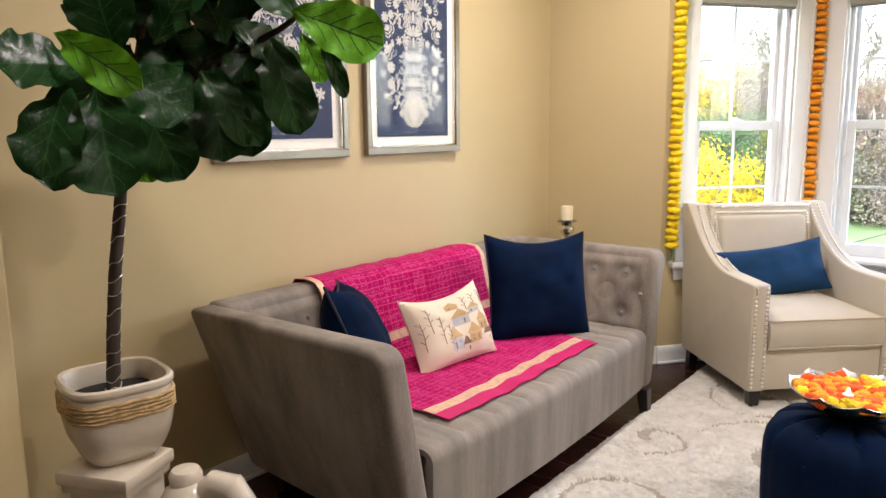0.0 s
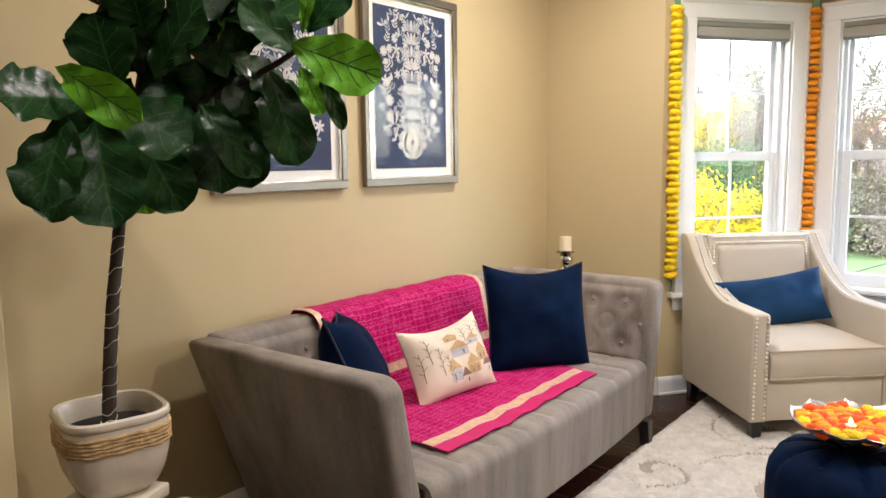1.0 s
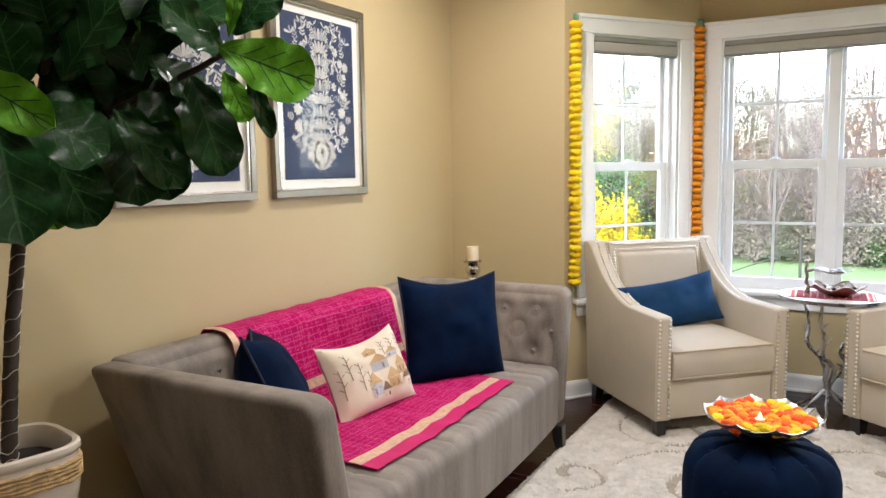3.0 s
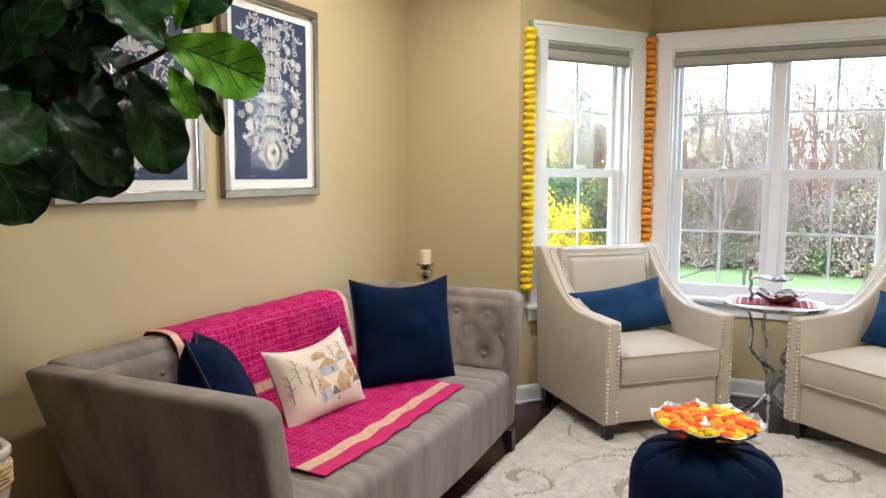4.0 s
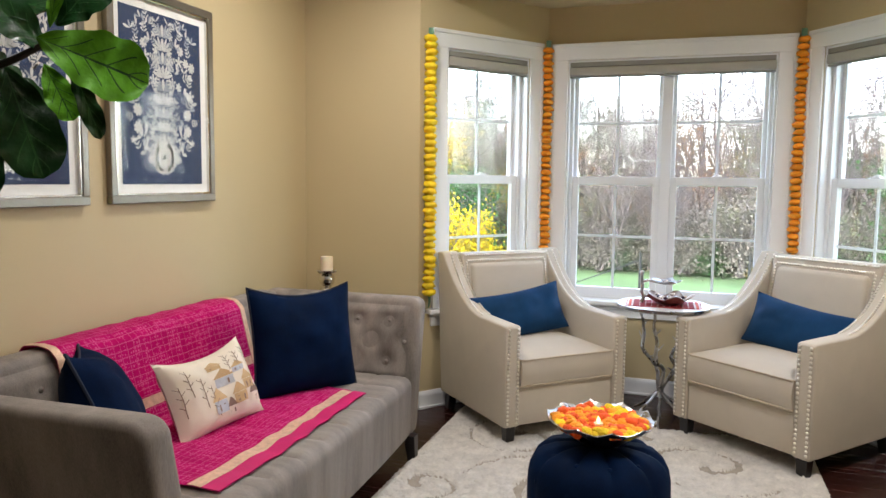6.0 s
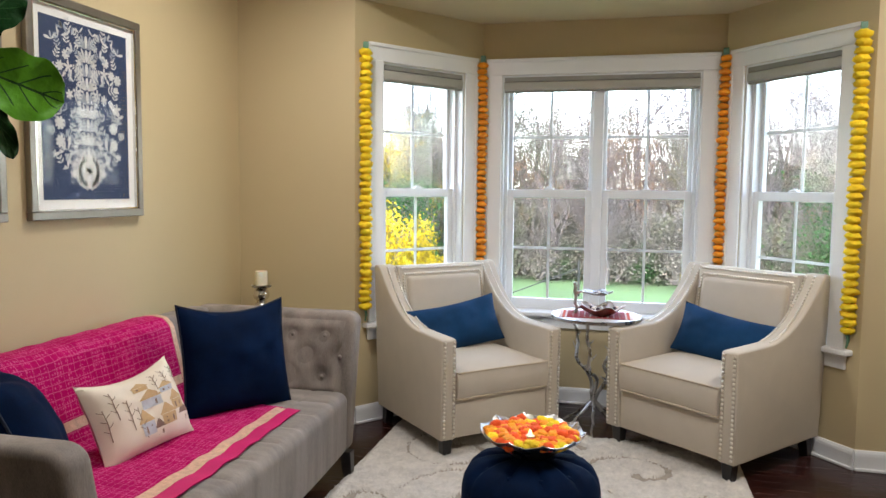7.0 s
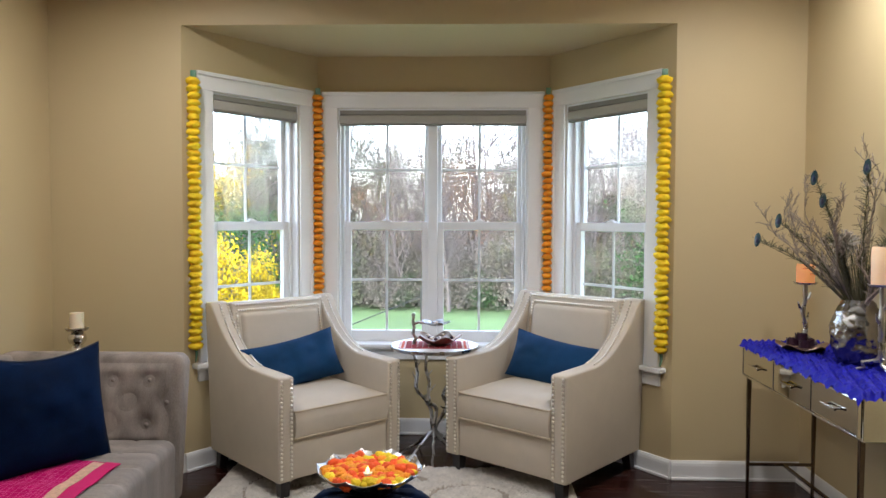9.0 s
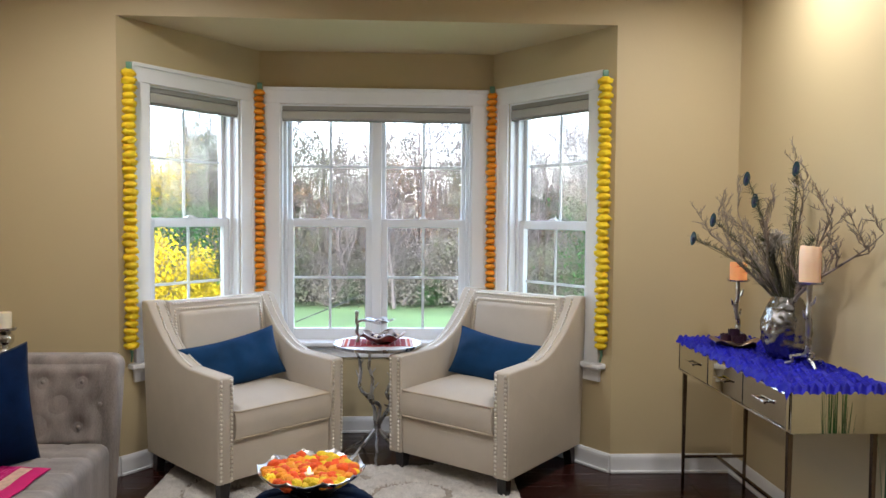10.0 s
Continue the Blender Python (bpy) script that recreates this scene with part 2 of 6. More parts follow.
def sari_material():
    """Magenta cloth with rows of small pale tie-dyed dots and thin lines."""
    m, N, L, b = nodes_of("magenta_tie_dye")
    uv = N.new("ShaderNodeTexCoord")
    vo = put(N, "ShaderNodeTexVoronoi", Scale=62.0, Randomness=0.3)
    L.new(uv.outputs["UV"], vo.inputs["Vector"])
    dots = N.new("ShaderNodeMath"); dots.operation = "LESS_THAN"; dots.inputs[1].default_value = 0.30
    L.new(vo.outputs["Distance"], dots.inputs[0])
    warp = put(N, "ShaderNodeTexNoise", Scale=9.0, Detail=2.0)
    L.new(uv.outputs["UV"], warp.inputs["Vector"])
    br = put(N, "ShaderNodeTexBrick", Scale=1.0)
    br.inputs["Color1"].default_value = br.inputs["Color2"].default_value = (0, 0, 0, 1)
    br.inputs["Mortar"].default_value = (1, 1, 1, 1)
    br.inputs["Mortar Size"].default_value = 0.0014
    br.offset = 0.0
    br.inputs["Brick Width"].default_value, br.inputs["Row Height"].default_value = 0.040, 0.027
    add = N.new("ShaderNodeVectorMath"); add.operation = "MULTIPLY_ADD"
    add.inputs[1].default_value = (0.02, 0.02, 0.02)
    L.new(warp.outputs["Color"], add.inputs[0]); L.new(uv.outputs["UV"], add.inputs[2])
    L.new(add.outputs[0], br.inputs["Vector"])
    n2 = put(N, "ShaderNodeTexNoise", Scale=16.0, Detail=3.0)
    L.new(uv.outputs["UV"], n2.inputs["Vector"])
    gate = N.new("ShaderNodeMath"); gate.operation = "GREATER_THAN"; gate.inputs[1].default_value = 0.47
    L.new(n2.outputs["Fac"], gate.inputs[0])
    d2 = N.new("ShaderNodeMath"); d2.operation = "MULTIPLY"
    L.new(dots.outputs[0], d2.inputs[0]); L.new(gate.outputs[0], d2.inputs[1])
    mxm = N.new("ShaderNodeMath"); mxm.operation = "MAXIMUM"
    L.new(d2.outputs[0], mxm.inputs[0]); L.new(br.outputs["Fac"], mxm.inputs[1])
    half = N.new("ShaderNodeMath"); half.operation = "MULTIPLY"; half.inputs[1].default_value = 0.34
    L.new(mxm.outputs[0], half.inputs[0])
    ramp = N.new("ShaderNodeValToRGB")
    ramp.color_ramp.elements[0].color, ramp.color_ramp.elements[1].color = (0.29, 0.0008, 0.06, 1), (0.53, 0.001, 0.135, 1)
    L.new(n2.outputs["Fac"], ramp.inputs["Fac"])
    mx = N.new("ShaderNodeMix"); mx.data_type = "RGBA"
    mx.inputs[7].default_value = (0.80, 0.24, 0.40, 1)
    L.new(half.outputs[0], mx.inputs[0]); L.new(ramp.outputs[0], mx.inputs[6])
    L.new(mx.outputs[2], b.inputs["Base Color"])
    b.inputs["Roughness"].default_value = 0.7
    b.inputs["Specular IOR Level"].default_value = 0.06
    bp = put(N, "ShaderNodeBump", Strength=0.4, Distance=0.002)
    L.new(n2.outputs["Fac"], bp.inputs["Height"]); L.new(bp.outputs[0], b.inputs["Normal"])
    return m


PINK = sari_material()
PINK_PLAIN = plain("plain_magenta_cloth", (0.52, 0.004, 0.11), 0.6, var=0.15, scale=14, fine=200, bump=0.3, sheen=0.3)
GOLD = plain("gold_brocade_border", (0.64, 0.42, 0.28), 0.5, metal=0.15, var=0.3, scale=40, fine=260, bump=0.4)

# mesh helpers


def part(name, bm, material, parent=None, label="", smooth=True, at=None):
    me = bpy.data.meshes.new(name)
    bmesh.ops.recalc_face_normals(bm, faces=bm.faces)
    if smooth:
        for f in bm.faces:
            f.smooth = True
        sharp = radians(38)
        for e in bm.edges:
            if len(e.link_faces) == 2 and e.calc_face_angle(0) > sharp:
                e.smooth = False
    bm.to_mesh(me)
    bm.free()
    me.materials.append(material)
    ob = new(name, me)
    if parent:
        ob.parent = parent
    if at is not None:
        ob.matrix_basis = at
    if label:
        ob["label"] = label
    return ob


def same_mesh(name, ob, parent, m):
    """Another object on the mesh of ob."""
    o = new(name, ob.data)
    o.parent = parent
    o.matrix_basis = m
    return o


def thing(name, m, label, category, group="", kind=""):
    ob = new(name)
    ob.empty_display_size = 0.1
    ob.matrix_basis = m
    return tagged(ob, label, category, group, kind)


def box(x0, x1, y0, y1, z0, z1, bevel=0.0, seg=2, bm=None):
    own = bmesh.new()
    bmesh.ops.create_cube(own, size=1.0)
    for v in own.verts:
        v.co = Vector((x0 + (v.co.x + 0.5) * (x1 - x0), y0 + (v.co.y + 0.5) * (y1 - y0), z0 + (v.co.z + 0.5) * (z1 - z0)))
    if bevel:
        bmesh.ops.bevel(own, geom=own.edges[:], offset=bevel, segments=seg, affect="EDGES", profile=0.5)
    if bm is None:
        return own
    return join(bm, own)


def join(bm, other, m=None):
    if m is not None:
        bmesh.ops.transform(other, matrix=m, verts=other.verts)
    me = bpy.data.meshes.new("joined")
    other.to_mesh(me)
    other.free()
    bm.from_mesh(me)
    bpy.data.meshes.remove(me)
    return bm


def lathe(profile, n=32, bm=None, wave=None):
    bm = bm or bmesh.new()
    rings = []
    for k, (r, z) in enumerate(profile):
        ring = []
        for i in range(n):
            a = 2 * math.pi * i / n
            rr, zz = wave(k, a, r, z) if wave else (r, z)
            ring.append(bm.verts.new((rr * math.cos(a), rr * math.sin(a), zz)))
        rings.append(ring)
    for a, b in zip(rings, rings[1:]):
        for i in range(n):
            bm.faces.new((a[i], a[(i + 1) % n], b[(i + 1) % n], b[i]))
    if profile[0][0] > 1e-4:
        bm.faces.new(rings[0][::-1])
    if profile[-1][0] > 1e-4:
        bm.faces.new(rings[-1])
    return bm


def tube(points, radii, n=8, bm=None):
    """A tapered round bar along a line of points."""
    bm = bm or bmesh.new()
    points = [Vector(p) for p in points]
    rings, side = [], None
    for k, p in enumerate(points):
        way = (points[min(k + 1, len(points) - 1)] - points[max(k - 1, 0)]).normalized()
        if side is None:
            side = way.orthogonal().normalized()
        side = (side - way * side.dot(way)).normalized()
        up = way.cross(side)
        r = radii[k] if isinstance(radii, (list, tuple)) else radii
        rings.append([bm.verts.new(p + r * (math.cos(2 * math.pi * i / n) * side + math.sin(2 * math.pi * i / n) * up)) for i in range(n)])
    for a, b in zip(rings, rings[1:]):
        for i in range(n):
            bm.faces.new((a[i], a[(i + 1) % n], b[(i + 1) % n], b[i]))
    bm.faces.new(rings[0][::-1])
    bm.faces.new(rings[-1])
    return bm


def sheet(fn, nu, nv, thick=0.0, uv=None, bm=None):
    """A surface fn(u, v), u and v from 0 to 1, given thickness along its normals."""
    bm = bm or bmesh.new()
    grid = [[Vector(fn(i / nu, j / nv)) for j in range(nv + 1)] for i in range(nu + 1)]

    def layer(shift):
        out = []
        for i in range(nu + 1):
            row = []
            for j in range(nv + 1):
                p = grid[i][j]
                if shift:
                    du = grid[min(i + 1, nu)][j] - grid[max(i - 1, 0)][j]
                    dv = grid[i][min(j + 1, nv)] - grid[i][max(j - 1, 0)]
                    nrm = du.cross(dv)
                    p = p - nrm.normalized() * shift if nrm.length > 1e-9 else p
                row.append(bm.verts.new(p))
            out.append(row)
        return out
    top = layer(0)
    lay = bm.loops.layers.uv.verify() if uv else None

    def quad(vs, ij):
        f = bm.faces.new(vs)
        if uv:
            for loop, (i, j) in zip(f.loops, ij):
                loop[lay].uv = uv(i / nu, j / nv)
    for i in range(nu):
        for j in range(nv):
            ij = [(i, j), (i + 1, j), (i + 1, j + 1), (i, j + 1)]
            quad([top[a][b] for a, b in ij], ij)
    if thick:
        low = layer(thick)
        for i in range(nu):
            for j in range(nv):
                ij = [(i, j), (i, j + 1), (i + 1, j + 1), (i + 1, j)]
                quad([low[a][b] for a, b in ij], ij)
        rim = [(i, 0) for i in range(nu)] + [(nu, j) for j in range(nv)] + [(i, nv) for i in range(nu, 0, -1)] + [(0, j) for j in range(nv, 0, -1)]
        for k, (i, j) in enumerate(rim):
            a, b = rim[(k + 1) % len(rim)]
            bm.faces.new((top[i][j], low[i][j], low[a][b], top[a][b]))
    return bm


def extrude_profile(points, y0, y1, bevel=0.0, seg=2):
    """A polygon in x and z, drawn out along y."""
    bm = bmesh.new()
    a = [bm.verts.new((x, y0, z)) for x, z in points]
    b = [bm.verts.new((x, y1, z)) for x, z in points]
    bm.faces.new(a)
    bm.faces.new(b[::-1])
    for i in range(len(points)):
        j = (i + 1) % len(points)
        bm.faces.new((a[i], b[i], b[j], a[j]))
    bmesh.ops.recalc_face_normals(bm, faces=bm.faces)
    if bevel:
        edges = [e for e in bm.edges if e.calc_face_angle(0) > radians(50)]
        bmesh.ops.bevel(bm, geom=edges, offset=bevel, segments=seg, affect="EDGES", profile=0.5)
    return bm


def pillow(w, h, t, seed=0, nu=22, nv=22, sag=0.02):
    """A stuffed cushion in x (width) and z (height), its face to -y, with pinched corners and creases."""
    bm = bmesh.new()
    off = Vector((seed * 7.3, seed * 3.1, 0))
    faces = {}
    for s in (-1, 1):
        for i in range(nu + 1):
            for j in range(nv + 1):
                u, v = 2 * i / nu - 1, 2 * j / nv - 1
                if s == 1 and (abs(u) == 1 or abs(v) == 1):
                    faces[s, i, j] = faces[-1, i, j]
                    continue
                bend = 1 - 0.06 * (1 - v * v) * abs(u) ** 3
                bend2 = 1 - 0.06 * (1 - u * u) * abs(v) ** 3
                fat = (1 - abs(u) ** 2.6) ** 0.55 * (1 - abs(v) ** 2.6) ** 0.55
                x, z = u * w / 2 * bend, v * h / 2 * bend2
                wr = (noise.noise(Vector((x * 9, z * 9, s)) + off) * 0.014 + noise.noise(Vector((x * 22, z * 22, s)) + off) * 0.005) * min(1, fat * 3)
                z -= sag * max(0, v) * (1 - u * u)
                faces[s, i, j] = bm.verts.new((x, s * (t / 2 * fat) + wr, z))
    for s in (-1, 1):
        for i in range(nu):
            for j in range(nv):
                bm.faces.new((faces[s, i, j], faces[s, i + 1, j], faces[s, i + 1, j + 1], faces[s, i, j + 1]))
    return bm


def pillow_edge(w, h, n=20, sag=0.02):
    pts = []
    for k in range(4):
        for i in range(n):
            q = 2 * i / n - 1
            u, v = [(q, -1), (1, q), (-q, 1), (-1, -q)][k]
            bend = 1 - 0.06 * (1 - v * v) * abs(u) ** 3
            bend2 = 1 - 0.06 * (1 - u * u) * abs(v) ** 3
            pts.append((u * w / 2 * bend, 0, v * h / 2 * bend2 - sag * max(0, v) * (1 - u * u)))
    return pts + pts[:1]

# the room
XL, XR, YB, YF = -2.314, 1.735, 3.33, -5.2
BAY_Z = 2.432
T = 0.14
B0, B1, B2, B3 = Vector((-1.588, YB, 0)), Vector((-1.006, 4.108, 0)), Vector((0.476, 4.108, 0)), Vector((1.056, YB, 0))


def structure(name, bm, material, label, category, smooth=False):
    return tagged(part(name, bm, material, smooth=smooth), label, category, kind="structure")


floor_bm = box(XL - T, XR + T, YF - T, 4.3, -0.12, -0.012)
floor_ob = structure("floor", floor_bm, UNDER, "dark cherry hardwood floor with a glossy finish", "floor")
structure("wall_left", box(XL - T, XL, YF, YB + T, 0, CEILING), WALL, "smooth tan painted wall behind the sofa", "wall")
structure("wall_right", box(XR, XR + T, YF, YB + T, 0, CEILING), WALL, "smooth tan painted wall behind the console", "wall")
wb = box(XL, B0.x, YB, YB + T, 0, CEILING)
box(B3.x, XR, YB, YB + T, 0, CEILING, bm=wb)
box(B0.x, B3.x, YB, YB + T, BAY_Z, CEILING, bm=wb)
structure("wall_back", wb, WALL, "tan painted wall with a wide bay opening", "wall")
structure("wall_rear", box(XL - T, XR + T, YF - T, YF, 0, CEILING), WALL, "plain tan painted wall", "wall")
structure("wall_stub", box(XL, -1.885, -0.07, 0.071, 0, CEILING, 0.006), WALL, "tan painted wall end beside the plant", "wall")
structure("ceiling", box(XL - T, XR + T, YF - T, YB + T, CEILING, CEILING + 0.1), CEIL, "plain white painted ceiling", "ceiling")
bc = bmesh.new()
lo = [bc.verts.new((p.x, p.y, BAY_Z)) for p in (B0 + Vector((0, 0.14, 0)), B1 + Vector((-.1, .14, 0)), B2 + Vector((.1, .14, 0)), B3 + Vector((0, 0.14, 0)))]
hi = [bc.verts.new((v.co.x, v.co.y, BAY_Z + 0.1)) for v in lo]
bc.faces.new(lo); bc.faces.new(hi[::-1])
for i in range(4):
    bc.faces.new((lo[i], lo[(i + 1) % 4], hi[(i + 1) % 4], hi[i]))
structure("bay_ceiling", bc, WALL, "tan painted soffit over the bay", "ceiling")

SILL_Z, HEAD_Z = 0.595, 2.104


def wall_frame(a, b):
    """Along the wall, outward and up, from a to b."""
    x = (b - a).normalized()
    y = Vector((-x.y, x.x, 0))
    return Matrix(((x.x, y.x, 0, a.x), (x.y, y.y, 0, a.y), (0, 0, 1, 0), (0, 0, 0, 1))), (b - a).length


def moulding(bm, x0, x1, z0, z1, y, width, side):
    """A casing board with a raised outer edge and a stepped inner edge, facing -y."""
    box(x0, x1, y - 0.018, y - 0.002, z0, z1, 0.003, bm=bm)
    if side == "l":
        box(x0, x0 + 0.022, y - 0.026, y - 0.018, z0, z1, 0.003, bm=bm)
    elif side == "r":
        box(x1 - 0.022, x1, y - 0.026, y - 0.018, z0, z1, 0.003, bm=bm)
    else:
        box(x0, x1, y - 0.026, y - 0.018, z1 - 0.022, z1, 0.003, bm=bm)


def sash(parent, x0, x1, z0, z1, y, rail, low, top):
    """One sash: four rails, a pane and a grid of one upright and one cross bar."""
    fr = box(x0, x0 + rail, y, y + 0.035, z0, z1, 0.003)
    box(x1 - rail, x1, y, y + 0.035, z0, z1, 0.003, bm=fr)
    box(x0 + rail, x1 - rail, y + 0.001, y + 0.034, z0, z0 + rail * low, 0.003, bm=fr)
    box(x0 + rail, x1 - rail, y + 0.001, y + 0.034, z1 - rail * top, z1, 0.003, bm=fr)
    s = part("sash", fr, VINYL, parent, "white vinyl sash", smooth=False)
    g0, g1, h0, h1 = x0 + rail, x1 - rail, z0 + rail * low, z1 - rail * top
    p = part("pane", box(g0, g1, y + 0.015, y + 0.019, h0, h1), GLASS, s, "clear window glass", smooth=False)
    p.visible_shadow = False
    bars = box((g0 + g1) / 2 - 0.008, (g0 + g1) / 2 + 0.008, y + 0.022, y + 0.027, h0, h1)
    box(g0, g1, y + 0.0225, y + 0.0275, (h0 + h1) / 2 - 0.008, (h0 + h1) / 2 + 0.008, bm=bars)
    part("grid_bars", bars, VINYL, s, "thin white grid bars", smooth=False)
    return s


def window(name, wall_name, a, b, s0, s1, units, ext0, ext1):
    m, length = wall_frame(a, b)
    cw = 0.102
    i0, i1 = s0 + cw, s1 - cw
    w = box(-ext0, i0, 0, T, 0, BAY_Z)
    box(i1, length + ext1, 0, T, 0, BAY_Z, bm=w)
    box(i0, i1, 0, T, 0, SILL_Z - 0.03, bm=w)
    box(i0, i1, 0, T, HEAD_Z, BAY_Z, bm=w)
    bmesh.ops.transform(w, matrix=m, verts=w.verts)
    structure(wall_name, w, WALL, "tan painted bay wall round a window", "wall")
    win = thing(name, m, "white double-hung window with grids and a raised shade", "window", kind="structure")
    c = bmesh.new()
    top = HEAD_Z + cw
    moulding(c, s0, i0, SILL_Z, HEAD_Z, 0, cw, "l")
    moulding(c, i1, s1, SILL_Z, HEAD_Z, 0, cw, "r")
    moulding(c, s0, s1, HEAD_Z, top, 0, cw, "t")
    part("casing", c, TRIM, win, "white moulded casing", smooth=False)
    part("window_sill", box(s0 - 0.035, s1 + 0.035, -0.055, 0.06, SILL_Z - 0.03, SILL_Z, 0.008), TRIM, win, "white painted stool", smooth=False)
    ap = box(s0 - 0.005, s1 + 0.005, -0.018, -0.002, SILL_Z - 0.105, SILL_Z - 0.031, 0.004)
    box(s0 - 0.01, s1 + 0.01, -0.026, -0.003, SILL_Z - 0.05, SILL_Z - 0.0315, 0.006, bm=ap)
    part("apron", ap, TRIM, win, "white painted apron", smooth=False)
    j = box(i0, i0 + 0.012, 0.001, T, SILL_Z, HEAD_Z)
    box(i1 - 0.012, i1, 0.001, T, SILL_Z, HEAD_Z, bm=j)
    box(i0 + 0.012, i1 - 0.012, 0.001, T, HEAD_Z - 0.012, HEAD_Z, bm=j)
    box(i0 + 0.012, i1 - 0.012, 0.061, T + 0.03, SILL_Z - 0.03, SILL_Z + 0.012, bm=j)
    box(i0 + 0.012, i0 + 0.034, 0.05, T, SILL_Z + 0.012, HEAD_Z - 0.012, 0.003, bm=j)
    box(i1 - 0.034, i1 - 0.012, 0.05, T, SILL_Z + 0.012, HEAD_Z - 0.012, 0.003, bm=j)
    part("window_frame", j, VINYL, win, "white vinyl frame", smooth=False)
    g0, g1 = i0 + 0.034, i1 - 0.034
    step = (g1 - g0 + 0.062) / units
    for k in range(units):
        u0 = g0 + k * step
        u1 = u0 + step - 0.062
        if k:
            part("mullion", box(u0 - 0.062, u0, 0.045, T, SILL_Z + 0.012, HEAD_Z - 0.012, 0.003), VINYL, win, smooth=False)
        sash(win, u0, u1, 1.325, HEAD_Z - 0.012, 0.10, 0.024, 1.8, 1.0)
        low = sash(win, u0, u1, SILL_Z + 0.012, 1.378, 0.062, 0.040, 1.5, 1.25)
        lk = box((u0 + u1) / 2 - 0.028, (u0 + u1) / 2 + 0.028, 0.05, 0.085, 1.378, 1.388, 0.003)
        lathe([(0.004, 1.388), (0.016, 1.388), (0.016, 1.397), (0.002, 1.398)], 14, lk)
        for v in lk.verts:
            if v.co.z > 1.3879 and abs(v.co.x) < 0.03:
                v.co.x += (u0 + u1) / 2
                v.co.y += 0.068
        part("sash_lock", lk, VINYL, low, smooth=False)
    sh = thing("roller_shade", m, "grey-beige fabric window shade folded up under its rail", "window shade", group="window shades")
    part("head_rail", box(i0 + 0.004, i1 - 0.004, 0.004, 0.048, HEAD_Z - 0.040, HEAD_Z - 0.001, 0.004), SHADE_RAIL, sh, "grey head rail", smooth=False)
    part("folded_fabric", box(i0 + 0.004, i1 - 0.004, -0.002, 0.046, HEAD_Z - 0.098, HEAD_Z - 0.0415, 0.012, 3), SHADE, sh, "beige gathered fabric")
    part("bottom_bar", box(i0 + 0.005, i1 - 0.005, 0.006, 0.040, HEAD_Z - 0.107, HEAD_Z - 0.0985, 0.003), SHADE_RAIL, sh, smooth=False)
    return m


M1 = window("window_1", "wall_bay_left", B0, B1, 0.084, 0.916, 1, 0.0, 0.0)
M2 = window("window_2", "wall_bay_center", B1, B2, 0.029, 1.450, 2, 0.11, 0.11)
M3 = window("window_3", "wall_bay_right", B2, B3, 0.050, 0.895, 1, 0.0, 0.0)

def baseboard(name, a, b):
    m, length = wall_frame(Vector((*a, 0)), Vector((*b, 0)))
    bm = extrude_profile([(0.002, 0), (0.002, 0.104), (-0.006, 0.104), (-0.012, 0.090), (-0.014, 0.076), (-0.014, 0.0)], 0, length)
    # profile x runs across the board, y along it
    for v in bm.verts:
        v.co.x, v.co.y = v.co.y, v.co.x
    box(0, length, -0.026, -0.0145, 0, 0.016, 0.004, bm=bm)
    bmesh.ops.transform(bm, matrix=m, verts=bm.verts)
    return structure(name, bm, TRIM, "white painted baseboard with a moulded top", "baseboard")


baseboard("baseboard", (XL, 0.07), (XL, YB))
baseboard("baseboard", (XL, YB), (B0.x, YB))
baseboard("baseboard", (B0.x, YB), (B1.x, B1.y))
baseboard("baseboard", (B1.x, B1.y), (B2.x, B2.y))
baseboard("baseboard", (B2.x, B2.y), (B3.x, B3.y))
baseboard("baseboard", (B3.x, YB), (XR, YB))
baseboard("baseboard", (XR, YB), (XR, YF))

# sofa
SX, SY = -1.784, 1.773


def quilted(fn, nu, nv, tufts, thick, depth=0.012, spread=0.05, pinch=0.0):
    """A padded face with pulled-in buttons. tufts: (u, v) of each."""
    def shaped(u, v):
        p, nrm, w, h = fn(u, v)
        d = 0
        for a, b in tufts:
            r = math.hypot((u - a) * w, (v - b) * h)
            d -= depth * math.exp(-(r / spread) ** 2)
        d -= pinch * (1 - min(1, min(u, 1 - u) * w / 0.03) * min(1, min(v, 1 - v) * h / 0.03))
        return p + nrm * d
    return sheet(shaped, nu, nv, thick)


